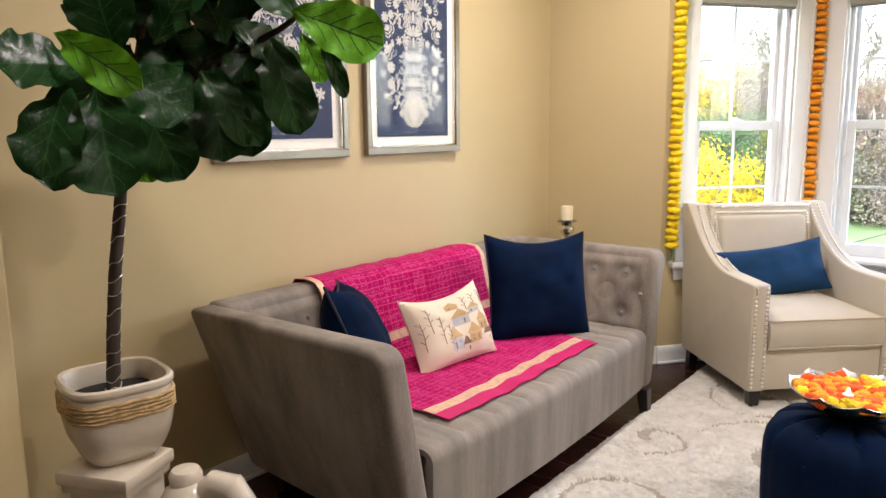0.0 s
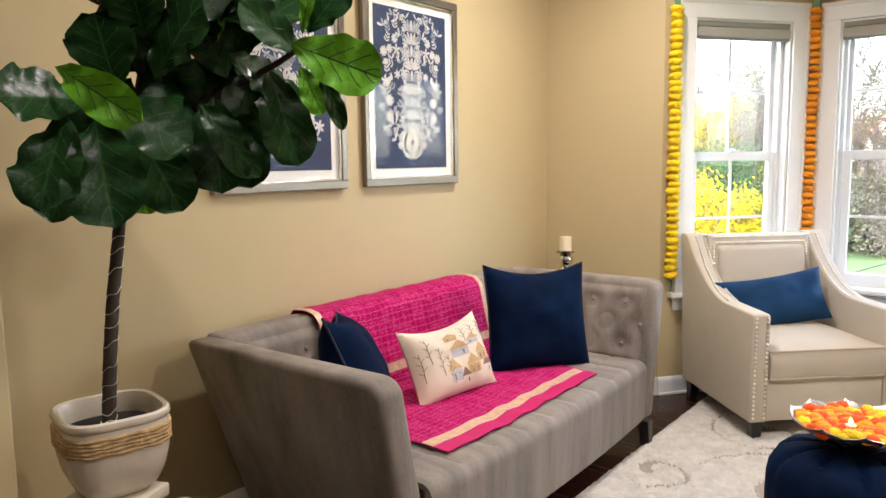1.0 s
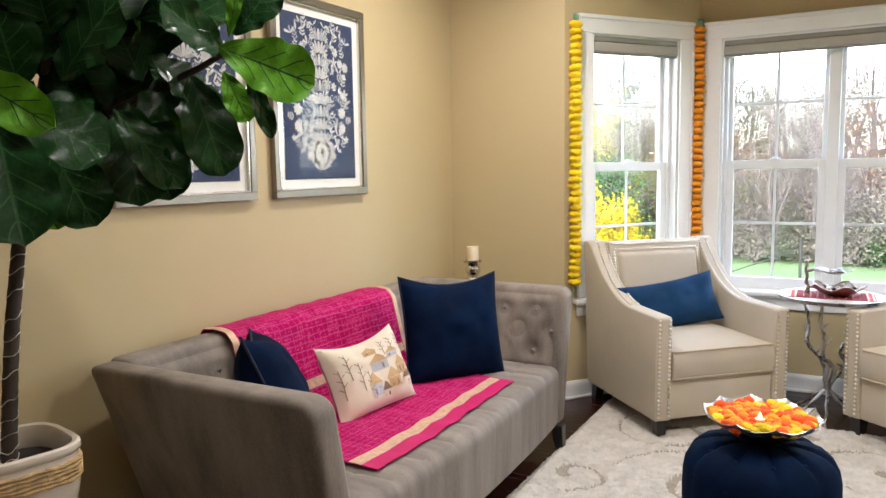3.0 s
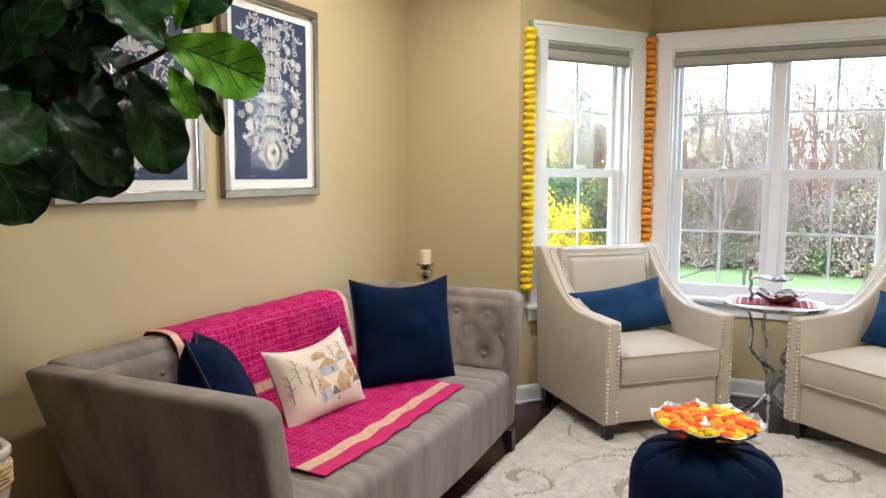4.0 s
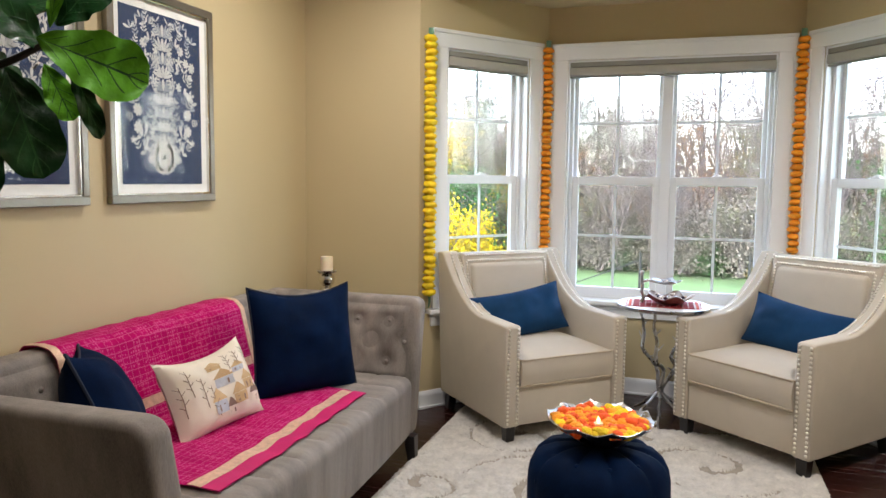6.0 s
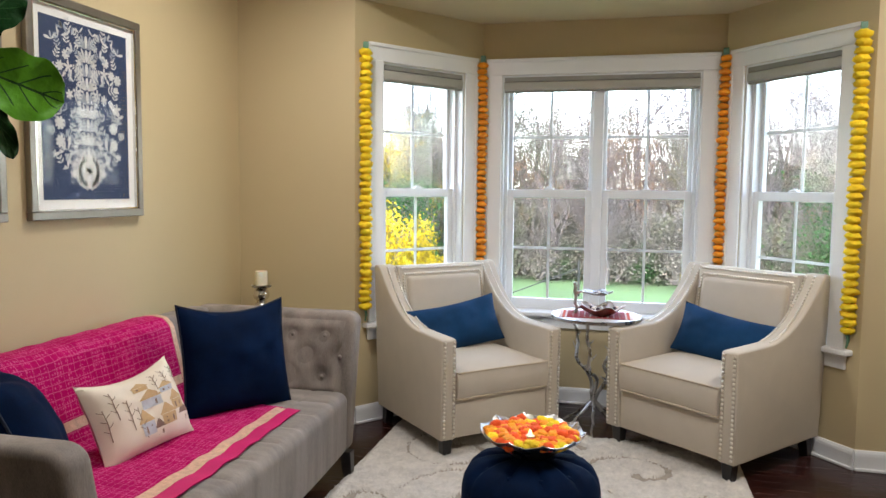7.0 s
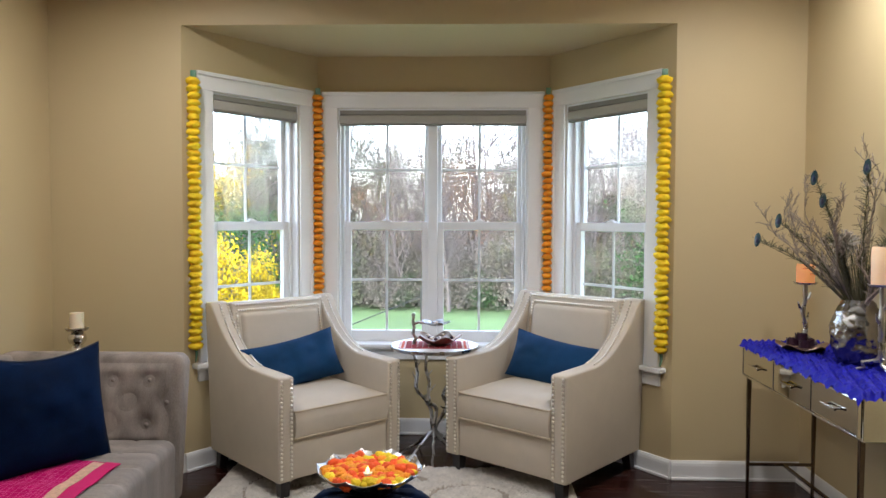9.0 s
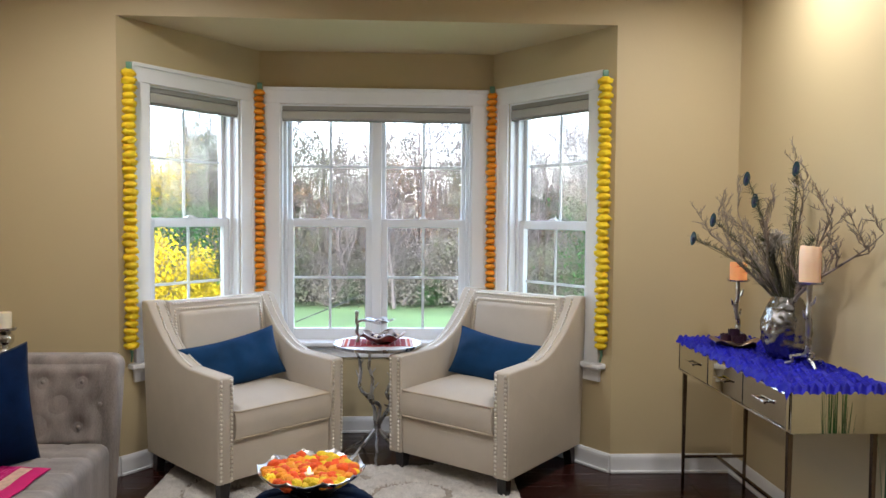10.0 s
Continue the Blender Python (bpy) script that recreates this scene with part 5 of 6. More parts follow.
tl = thing("tea_light", pose(OX, OY - 0.05, BZ + 0.078), "small lit tea light among the marigolds", "candle")
part("cup", lathe([(0.0, 0), (0.015, 0), (0.016, 0.010), (0.014, 0.010), (0.0, 0.008)], 18), WAX, tl)
part("flame", lathe([(0.0, 0.008), (0.0055, 0.013), (0.0065, 0.018), (0.003, 0.028), (0.0, 0.034)], 12), FLAME, tl, "small warm flame")

# branch-legged side table
tb = thing("side_table", pose(-0.232, 3.61, 0), "round white marble side table on silver branch legs", "table")
part("tabletop", lathe([(0.0, 0.650), (0.242, 0.650), (0.248, 0.654), (0.248, 0.668), (0.244, 0.672), (0.0, 0.672)], 64), MARBLE, tb, "white marble top")
part("rim", lathe([(0.2485, 0.652), (0.252, 0.653), (0.252, 0.670), (0.2485, 0.671)], 64), SILVER, tb, "silver rim")


def knobbly(a, b, r0, r1, seed, n=14, wob=0.010):
    a, b = Vector(a), Vector(b)
    pts, rad = [], []
    for k in range(n + 1):
        q = k / n
        w = math.sin(math.pi * q)
        pts.append(a.lerp(b, q) + Vector((noise.noise(Vector((seed, q * 3, 0))), noise.noise(Vector((seed, 7, q * 3))), noise.noise(Vector((seed, q * 3, 9))) * 0.5)) * wob * w * 4)
        rad.append((r0 + (r1 - r0) * q) * (1 + 0.18 * noise.noise(Vector((seed * 3.3, q * 11, 1)))))
    return pts, rad


rt = random.Random(4)
HUB = Vector((0, 0, 0.185))
for k in range(3):
    a = 2 * math.pi * k / 3 + 0.35
    pts, rad = knobbly((0.20 * math.cos(a), 0.20 * math.sin(a), 0.652), HUB + Vector((0.008 * math.cos(a), 0.008 * math.sin(a), 0)), 0.0085, 0.012, k + 1, wob=0.030)
    bm = tube(pts, rad, 8)
    for t in (4, 6, 9, 11):
        p = pts[t]
        w = Vector((rt.uniform(-1, 1), rt.uniform(-1, 1), rt.uniform(0.2, 0.9))).normalized() * rt.uniform(0.03, 0.06)
        tube([p, p + w * 0.6, p + w + Vector((0, 0, 0.006))], [0.006, 0.0045, 0.002], 6, bm)
    part("branch_leg", bm, SILVER, tb, "cast silver branch")
part("hub", lathe([(0.0, 0.15), (0.014, 0.152), (0.02, 0.17), (0.019, 0.195), (0.011, 0.215), (0.0, 0.218)], 12), SILVER, tb)
for k in range(7):
    a = 2 * math.pi * k / 7 + 0.25
    pts, rad = knobbly(HUB + Vector((0, 0, -0.01)), (0.21 * math.cos(a), 0.21 * math.sin(a), 0.006), 0.010, 0.0055, k + 21, 10, 0.006)
    part("root_foot", tube(pts, rad, 8), SILVER, tb, "cast silver root")

RED_CLOTH = plain("red_woven_mat", (0.30, 0.018, 0.022), 0.85, var=0.3, scale=40, fine=260, bump=0.5)
WHITE_CLOTH = plain("white_woven_stripe", (0.75, 0.62, 0.55), 0.85, var=0.1, scale=40, fine=260, bump=0.4)
ORANGE_CLOTH = plain("coral_woven_stripe", (0.66, 0.10, 0.05), 0.85, var=0.1, scale=40, fine=260, bump=0.4)
pm = thing("placemat", pose(-0.232, 3.59, 0.6725, 0, 0, 2), "red woven placemat with white striped ends", "placemat")


def mat_point(x, y, lift):
    return Vector((x, y, 0.002 + lift + 0.0012 * math.sin(x * 60) * math.sin(y * 47)))


part("cloth", sheet(lambda u, v: mat_point(-0.20 + 0.40 * u, -0.125 + 0.25 * v, 0), 40, 24, 0.002), RED_CLOTH, pm)
for sx in (-0.19, -0.165, 0.165, 0.19):
    part("stripe", sheet(lambda u, v: mat_point(sx - 0.005 + 0.010 * u, -0.125 + 0.25 * v, 0.001), 3, 24, 0.0008), WHITE_CLOTH, pm, "pale woven stripe")
for sx in (-0.1775, 0.1775):
    part("stripe", sheet(lambda u, v: mat_point(sx - 0.006 + 0.012 * u, -0.125 + 0.25 * v, 0.0008), 3, 24, 0.0008), ORANGE_CLOTH, pm, "coral woven stripe")
bmd = bmesh.new()
for i in range(9):
    for j in range(6):
        box(-0.13 + 0.032 * i, -0.122 + 0.032 * i, -0.10 + 0.036 * j, -0.092 + 0.036 * j, 0.0032, 0.0042, bm=bmd)
tagged(part("embroidery", bmd, WHITE_CLOTH, pm, "small pale embroidered dots", smooth=False), kind="stuff")

tray = thing("tiered_tray", pose(-0.232, 3.60, 0.6775), "two-tier silver leaf tray with a twig stem and small sweets", "serving tray")


def leafy(k, a, r, z):
    q = 1 + 0.10 * math.cos(5 * a) + 0.05 * math.cos(9 * a + 1)
    return r * q, z + 0.010 * (r / 0.1) ** 2 * math.cos(5 * a)


BROWN_SILVER = plain("tarnished_bowl", (0.33, 0.24, 0.18), 0.3, metal=1.0, var=0.25, scale=20)
part("lower_dish", lathe([(0.0, 0.0), (0.045, 0.0), (0.07, 0.012), (0.105, 0.036), (0.118, 0.047), (0.115, 0.049), (0.10, 0.038), (0.06, 0.016), (0.0, 0.008)], 60, wave=leafy), BROWN_SILVER, tray, "leaf-shaped lower dish", at=pose(0.03, -0.03, 0))
part("upper_dish", lathe([(0.0, 0.110), (0.03, 0.110), (0.06, 0.120), (0.078, 0.130), (0.075, 0.132), (0.055, 0.123), (0.0, 0.116)], 48, wave=leafy), SILVER, tray, "leaf-shaped upper dish", at=pose(0.01, -0.03, 0))
pts, rad = knobbly((-0.115, -0.02, 0.0), (-0.12, -0.01, 0.165), 0.011, 0.009, 77, 10, 0.008)
stem = tube(pts, rad, 8)
tube([pts[7], pts[7] + Vector((0.04, -0.005, 0.012)), pts[7] + Vector((0.09, -0.01, 0.002)), (0.0, -0.03, 0.114)], [0.009, 0.008, 0.007, 0.006], 8, stem)
tube([pts[2], pts[2] + Vector((0.04, -0.005, -0.004)), (-0.03, -0.03, 0.012)], [0.009, 0.007, 0.006], 8, stem)
blobm = bmesh.new()
bmesh.ops.create_icosphere(blobm, subdivisions=2, radius=0.013)
join(stem, blobm, Matrix.Translation((-0.12, -0.01, 0.168)))
part("twig_stem", stem, SILVER, tray, "cast twig stem")
SWEET = plain("wrapped_sweets", (0.65, 0.55, 0.45), 0.35, var=0.5, scale=60, each=0.3)
for k in range(26):
    a, r = rt.uniform(0, 6.28), 0.085 * math.sqrt(rt.random())
    up = k % 3 == 0
    b = bmesh.new()
    bmesh.ops.create_icosphere(b, subdivisions=2, radius=1.0)
    r *= 0.55 if up else 1
    part("sweet", b, (SWEET, SILVER, PLUM)[rt.choice((0, 0, 1, 2))], tray, at=pose(0.03 * (not up) + 0.01 * up + r * math.cos(a), -0.03 + r * math.sin(a), 0.122 if up else 0.022 + 1.8 * r * r + 0.012, rt.uniform(0, 90), 0, rt.uniform(0, 360)) @ Matrix.Diagonal((0.013, 0.009, 0.008, 1)))

# small clear votives on the sill
for sx in (-0.90, 0.385):
    v = thing("votive_glass", pose(sx, 4.055, SILL_Z), "small clear glass votive on the window sill", "candle holder")
    part("glass", lathe([(0.0, 0), (0.030, 0), (0.034, 0.06), (0.031, 0.06), (0.027, 0.006), (0.0, 0.006)], 24), glass_material("votive_clear", (0.85, 0.88, 0.9), 2.0), v, "clear glass cup")
    part("wax", lathe([(0.0, 0.007), (0.025, 0.007), (0.026, 0.03), (0.0, 0.03)], 20), SILVER, v)

# candle holder in the corner behind the sofa
ch = thing("candle_stand", pose(-2.10, 3.18, 0), "tall stand of stacked mirrored balls with an ivory candle", "candle holder")
prof = [(0.0, 0.0), (0.09, 0.0), (0.092, 0.012), (0.03, 0.03)]
zz = 0.03
for k in range(10):
    for q in range(1, 7):
        a = math.pi * q / 7
        prof.append((0.012 + 0.034 * math.sin(a), zz + 0.077 * (1 - math.cos(a)) / 2))
    zz += 0.077
part("stem", lathe(prof + [(0.012, 0.802), (0.0, 0.802)], 24), CHROME, ch, "stacked mirrored balls")
part("pan", lathe([(0.0, 0.80), (0.05, 0.803), (0.058, 0.815), (0.055, 0.816), (0.045, 0.808), (0.0, 0.806)], 28), SILVER, ch, "silver candle pan")
part("candle", lathe([(0.0, 0.806), (0.034, 0.806), (0.035, 0.81), (0.035, 0.893), (0.033, 0.897), (0.020, 0.893), (0.0, 0.892)], 28), WAX, ch, "ivory pillar candle")
part("candle_rim", lathe([(0.036, 0.811), (0.046, 0.815), (0.046, 0.819), (0.036, 0.817)], 28), CHROME, ch)

# mirrored console
CX0, CX1, CY0, CY1, CZ0, CZ1 = 1.342, 1.722, 1.985, 3.090, 0.612, 0.785
con = thing("console_table", pose(0, 0, 0), "mirrored console table with drawers and thin metal legs", "console table")
part("body", box(CX0 + 0.006, CX1, CY0 + 0.004, CY1 - 0.004, CZ0, CZ1 - 0.008, 0.003), MIRROR, con, "antiqued mirror body", smooth=False)
part("top", box(CX0 - 0.004, CX1 + 0.002, CY0 - 0.006, CY1 + 0.006, CZ1 - 0.007, CZ1, 0.002), MIRROR, con, "mirrored top", smooth=False)
dw = (CY1 - CY0 - 0.05) / 3
for k in range(3):
    y0 = CY0 + 0.018 + k * (dw + 0.007)
    d = part("drawer", box(CX0 - 0.006, CX0 + 0.005, y0, y0 + dw, CZ0 + 0.018, CZ1 - 0.024, 0.004), MIRROR, con, "bevelled mirror drawer front", smooth=False)
    fr = bmesh.new()
    for a, b, c, e in ((y0, y0 + dw, CZ0 + 0.012, CZ0 + 0.018), (y0, y0 + dw, CZ1 - 0.024, CZ1 - 0.018), (y0 - 0.005, y0, CZ0 + 0.012, CZ1 - 0.018), (y0 + dw, y0 + dw + 0.005, CZ0 + 0.012, CZ1 - 0.018)):
        box(CX0 - 0.009, CX0 + 0.004, a, b, c, e, 0.0015, bm=fr)
    part("drawer_frame", fr, CHROME, d, "bright bevelled edge", smooth=False)
    part("handle", box(CX0 - 0.030, CX0 - 0.019, y0 + dw / 2 - 0.055, y0 + dw / 2 + 0.055, 0.690, 0.701, 0.002), CHROME, d, "chrome bar handle", smooth=False)
    for q in (-0.04, 0.04):
        part("handle_post", box(CX0 - 0.020, CX0 - 0.005, y0 + dw / 2 + q - 0.004, y0 + dw / 2 + q + 0.004, 0.692, 0.699), CHROME, d, smooth=False)
for lx, ly in ((CX0 + 0.022, CY1 - 0.025), (CX1 - 0.035, CY1 - 0.025), (CX0 + 0.022, CY0 + 0.04), (CX1 - 0.035, CY0 + 0.04)):
    bm = box(-0.010, 0.010, -0.010, 0.010, 0, CZ0 + 0.001, 0.002)
    for v in bm.verts:
        k = 0.6 + 0.4 * v.co.z / CZ0
        v.co.x, v.co.y = v.co.x * k, v.co.y * k
    part("leg", bm, BRONZE, con, "slim bronzed metal leg", smooth=False, at=pose(lx, ly, 0))
for a, b, c, d in ((CX0 + 0.03, CX1 - 0.04, CY1 - 0.033, CY1 - 0.019), (CX0 + 0.03, CX1 - 0.04, CY0 + 0.033, CY0 + 0.047), (1.532, 1.546, CY0 + 0.047, CY1 - 0.033)):
    part("stretcher", box(a, b, c, d, 0.168, 0.182, 0.002), BRONZE, con, "thin metal stretcher", smooth=False)

ROYAL = plain("royal_blue_ruffle", (0.006, 0.006, 0.30), 0.55, var=0.45, scale=40, fine=180, bump=0.4, sheen=0.15, spec=0.25)
runner = thing("table_runner", pose(0, 0, 0), "royal blue ruffled rosette runner on the console", "table runner")


def runner_point(u, v):
    y = CY0 - 0.03 + (CY1 - CY0 + 0.02) * v
    x = CX0 - 0.030 + 0.396 * u
    ed = min(u, 1 - u, v, 1 - v)
    h = 0.004 + 0.016 * abs(math.sin(x * 105 + 0.9 * math.sin(y * 75))) ** 0.8 * (0.62 + 0.38 * math.sin(y * 110 + 2.6 * math.sin(x * 52)))
    z = CZ1 + max(0.0015, h)
    if u < 0.05:
        z -= 0.030 * (1 - u / 0.05) * (0.82 + 0.18 * math.sin(y * 70))
    if v < 0.02:
        z -= 0.024 * (1 - v / 0.02)
    return (x, y, z)


part("ruffled_cloth", sheet(runner_point, 120, 330, 0.0), ROYAL, runner)
ZT = CZ1 + 0.012


def twig_stand(x, y, zpan, candle_r, candle_h, wax, seed, label):
    s = thing("candle_holder", pose(x, y, ZT), label, "candle holder", group="twig candle holders")
    h = zpan - ZT
    pts, rad = knobbly((0, 0, 0.04), (0, 0, h), 0.012, 0.010, seed, 16, 0.006)
    bm = tube(pts, rad, 10)
    for k, (hq, a) in enumerate(((5, 0.6), (8, 3.4), (11, 5.2))):
        p = pts[hq]
        w = Vector((math.cos(a), math.sin(a), 0.9)) * 0.028
        tube([p, p + w * 0.7, p + w + Vector((0, 0, 0.018))], [0.007, 0.006, 0.003], 6, bm)
    part("stem", bm, SILVER, s, "cast twig stem")
    for k in range(3):
        a = 2 * math.pi * k / 3 + 0.5 + seed
        p2, r2 = knobbly((0, 0, 0.06), (0.085 * math.cos(a), 0.085 * math.sin(a), 0.004), 0.011, 0.005, seed + k + 3, 8, 0.008)
        part("foot", tube(p2, r2, 8), SILVER, s, "cast root foot")
    part("pan", lathe([(0.0, h - 0.006), (0.045, h - 0.003), (0.053, h + 0.006), (0.050, h + 0.007), (0.04, h + 0.002), (0.0, h + 0.001)], 30), SILVER, s, "round silver pan")
    c = thing("candle", pose(x, y, zpan + 0.0015), "pillar candle with a warm glow on a twig holder", "candle", group="pillar candles")
    top = candle_h
    part("wax_body", lathe([(0.0, 0), (candle_r, 0), (candle_r * 1.01, top * 0.5), (candle_r, top - 0.004), (candle_r * 0.92, top + 0.002), (candle_r * 0.75, top - 0.008), (0.0, top - 0.012)], 32,
                           wave=lambda k, a, r, z: (r, z + (0.002 * math.sin(3 * a + seed) if z > top - 0.005 else 0))), wax, c)
    part("wick", tube([(0, 0, top - 0.012), (0.001, 0, top - 0.002)], 0.0012, 6), BLACK, c)


twig_stand(1.585, 2.315, 1.140, 0.041, 0.148, WARM_WAX, 2, "silver twig candle holder with root feet")
twig_stand(1.545, 2.88, 1.100, 0.039, 0.086, LIT_WAX, 6, "shorter silver twig candle holder with root feet")

vase = thing("vase", pose(1.585, 2.49, ZT + 0.004) @ Matrix.Scale(1.28, 4), "hammered silver vase of branches and peacock feathers", "vase")
HAMMER = plain("hammered_silver", (0.30, 0.29, 0.275), 0.25, metal=1.0, var=0.15, scale=20, bump=0)
vb = bmesh.new()
lathe([(0.0, 0.0), (0.050, 0.0), (0.056, 0.008), (0.072, 0.05), (0.078, 0.09), (0.075, 0.13), (0.062, 0.17), (0.046, 0.198), (0.040, 0.208), (0.036, 0.207), (0.035, 0.18), (0.0, 0.17)], 72, vb,
      wave=lambda k, a, r, z: (r, z))
bmesh.ops.subdivide_edges(vb, edges=[e for e in vb.edges if abs(e.verts[0].co.z - e.verts[1].co.z) > 0.02], cuts=5)
for v in vb.verts:
    r = math.hypot(v.co.x, v.co.y)
    if r > 0.045 and v.co.z > 0.01:
        a = math.atan2(v.co.y, v.co.x)
        d = 0.011 * (noise.voronoi(Vector((a * 3.4, v.co.z * 48, 0)))[0][0] - 0.3)
        v.co.x *= 1 + d / r
        v.co.y *= 1 + d / r
part("body", vb, HAMMER, vase, "hammered silver body")
TWIG = plain("silvered_twig", (0.30, 0.25, 0.20), 0.5, metal=0.4, var=0.3, scale=30)
rv = random.Random(9)


def spray(bm, p, way, ln, r, level):
    pts, rad = [p], [r]
    n = 7
    for k in range(n):
        way = (way + Vector((rv.uniform(-1, 1), rv.uniform(-1, 1), rv.uniform(-0.5, 1.0))) * 0.24).normalized()
        if pts[-1].x > 0.085:
            way.x = -abs(way.x)
        pts.append(pts[-1] + way * ln / n)
        rad.append(r * (1 - 0.75 * (k + 1) / n))
    tube(pts, rad, 5, bm)
    if level:
        for k in range(1, n + 1):
            w2 = (way + Vector((rv.uniform(-1, 1), rv.uniform(-1, 1), rv.uniform(-0.5, 0.9)))).normalized()
            spray(bm, pts[k], w2, ln * rv.uniform(0.22, 0.42), max(0.0016, rad[k] * 0.8), level - 1)


for wx, wy, wz, ln in ((0.02, -0.65, 0.80, 0.50), (-0.10, 0.55, 0.80, 0.44), (0.0, -0.30, 1.0, 0.50), (-0.25, 0.1, 0.95, 0.40), (-0.30, 0.60, 0.70, 0.40), (0.05, -0.65, 0.70, 0.42), (-0.15, 0.30, 0.95, 0.44)):
    bm = bmesh.new()
    spray(bm, Vector((wx * 0.03, wy * 0.03, 0.17)), Vector((wx, wy, wz)).normalized(), ln * 0.86, 0.0072, 3)
    part("branch", bm, TWIG, vase, "silvery coral-like branch")
FEATHER = plain("olive_feather_barbs", (0.10, 0.095, 0.045), 0.5, var=0.4, scale=60)
EYE_G = plain("teal_feather_eye", (0.003, 0.025, 0.03), 0.35, var=0.3, scale=60)
EYE_B = plain("dark_blue_feather_eye", (0.006, 0.012, 0.05), 0.3, var=0.3, scale=60)
for wx, wy, ln in ((-0.10, 0.13, 0.47), (0.0, -0.05, 0.50), (-0.08, 0.10, 0.38), (-0.24, 0.30, 0.22), (0.03, -0.12, 0.24), (-0.2, 0.2, 0.30), (-0.1, 0.02, 0.245)):
    st = Vector((wx * 0.08, wy * 0.08, 0.19))
    en = Vector((wx * 0.9, wy * 0.9, 0.20 + ln * 0.86))
    bm = tube([st, st.lerp(en, 0.5) + Vector((0, 0, 0.03)), en], [0.0018, 0.0014, 0.001], 5)
    for k in range(80):
        q = 0.12 + 0.88 * k / 80
        p = st.lerp(en, q) + Vector((0, 0, 0.03 * math.sin(math.pi * q)))
        for sg in (-1, 1):
            d = Vector((rv.uniform(-0.6, 0.3), sg * rv.uniform(0.4, 1), rv.uniform(0.1, 0.9))).normalized() * rv.uniform(0.02, 0.05)
            tube([p, p + d * 0.6, p + d + Vector((0, 0, -0.008))], [0.0011, 0.0009, 0.0005], 3, bm)
    f = part("feather", bm, FEATHER, vase, "olive peacock feather")
    if ln > 0.29 or ln == 0.22:
        e1 = lathe([(0.0, -0.002), (0.014, -0.001), (0.015, 0.001), (0.0, 0.003)], 18)
        part("eye_spot", e1, EYE_G, f, "teal eye of the feather", at=Matrix.Translation(en + Vector((-0.006, 0, 0.005))) @ pose(0, 0, 0, 80, 0, -60) @ Matrix.Diagonal((0.85, 1.75, 1.5, 1)))
        e2 = lathe([(0.0, -0.004), (0.008, -0.003), (0.008, 0.003), (0.0, 0.005)], 14)
        part("eye_spot", e2, EYE_B, f, "dark blue centre of the eye", at=Matrix.Translation(en + Vector((-0.006, 0, 0.002))) @ pose(0, 0, 0, 80, 0, -60) @ Matrix.Diagonal((0.85, 1.5, 1.5, 1)))
DRY = plain("dried_flower_head", (0.35, 0.32, 0.27), 0.8, var=0.4, scale=60)
bm = bmesh.new()
for k in range(200):
    d = Vector((rv.gauss(0, 1), rv.gauss(0, 1), rv.gauss(0, 1))).normalized()
    c = Vector((-0.05, -0.01, 0.39))
    tube([c, c + d * rv.uniform(0.03, 0.05)], [0.0014, 0.0022], 3, bm)
part("dried_flower", bm, DRY, vase, "grey dried allium head")
bm = bmesh.new()
for k in range(120):
    a, sp = rv.uniform(0, 6.28), rv.uniform(0.02, 0.13)
    q = Vector((0.02 * math.cos(a), 0.02 * math.sin(a), 0.18))
    e = Vector((min(0.09, sp * math.cos(a)) - 0.03, sp * math.sin(a), rv.uniform(0.28, 0.42)))
    tube([q, q.lerp(e, 0.6) + Vector((0, 0, 0.02)), e], [0.0012, 0.001, 0.0006], 3, bm)
tagged(part("dried_grass", bm, FEATHER, vase, "dry grass stems"), kind="stuff")

dish = thing("flower_dish", pose(1.500, 2.80, ZT), "dark dish with plum rose candles on the runner", "dish")
part("dish_body", lathe([(0.0, 0.0), (0.05, 0.0), (0.085, 0.016), (0.105, 0.024), (0.103, 0.027), (0.08, 0.02), (0.0, 0.006)], 60, wave=leafy), BROWN_SILVER, dish, "leaf-edged dark metal dish")
for k in range(4):
    bm = bmesh.new()
    for j in range(11):
        a = 2.4 * j
        r = 0.006 + 0.0022 * j
        o = sheet(lambda u, v: (r * math.cos(a + (u - 0.5) * 1.5), r * math.sin(a + (u - 0.5) * 1.5), 0.0 + 0.034 * v * (1 - 0.25 * (2 * u - 1) ** 2)), 6, 4, 0.001)
        join(bm, o)
    part("rose", bm, PLUM, dish, "dark plum rose", at=pose(*((0.035, 0.02, 0.02), (-0.03, 0.035, 0.02), (-0.005, -0.035, 0.02), (0.0, 0.015, 0.045))[k]))

# grass plant beside the console
GRASS_LEAF = plain("green_blade", (0.03, 0.11, 0.02), 0.4, var=0.4, scale=12, each=0.2)
gp = thing("grass_plant", pose(1.63, 1.80, 0), "tall green grass plant in a cream pot by the console", "potted plant")
part("pot", lathe([(0.0, 0.0), (0.08, 0.0), (0.10, 0.16), (0.105, 0.17), (0.095, 0.17), (0.0, 0.15)], 28), CERAMIC, gp)
for k in range(34):
    a, sp, hh = rv.uniform(0, 6.28), rv.uniform(0.02, 0.075), rv.uniform(0.58, 0.92)
    c, s = math.cos(a), math.sin(a)
    part("blade", sheet(lambda u, v: (0.05 * c * (1 - v) + sp * c * v ** 1.6 - s * (u - 0.5) * 0.012 * (1 - v * 0.9), 0.05 * s * (1 - v) + sp * s * v ** 1.6 + c * (u - 0.5) * 0.012 * (1 - v * 0.9), 0.15 + (hh - 0.15) * v), 2, 10, 0.0006), GRASS_LEAF, gp)

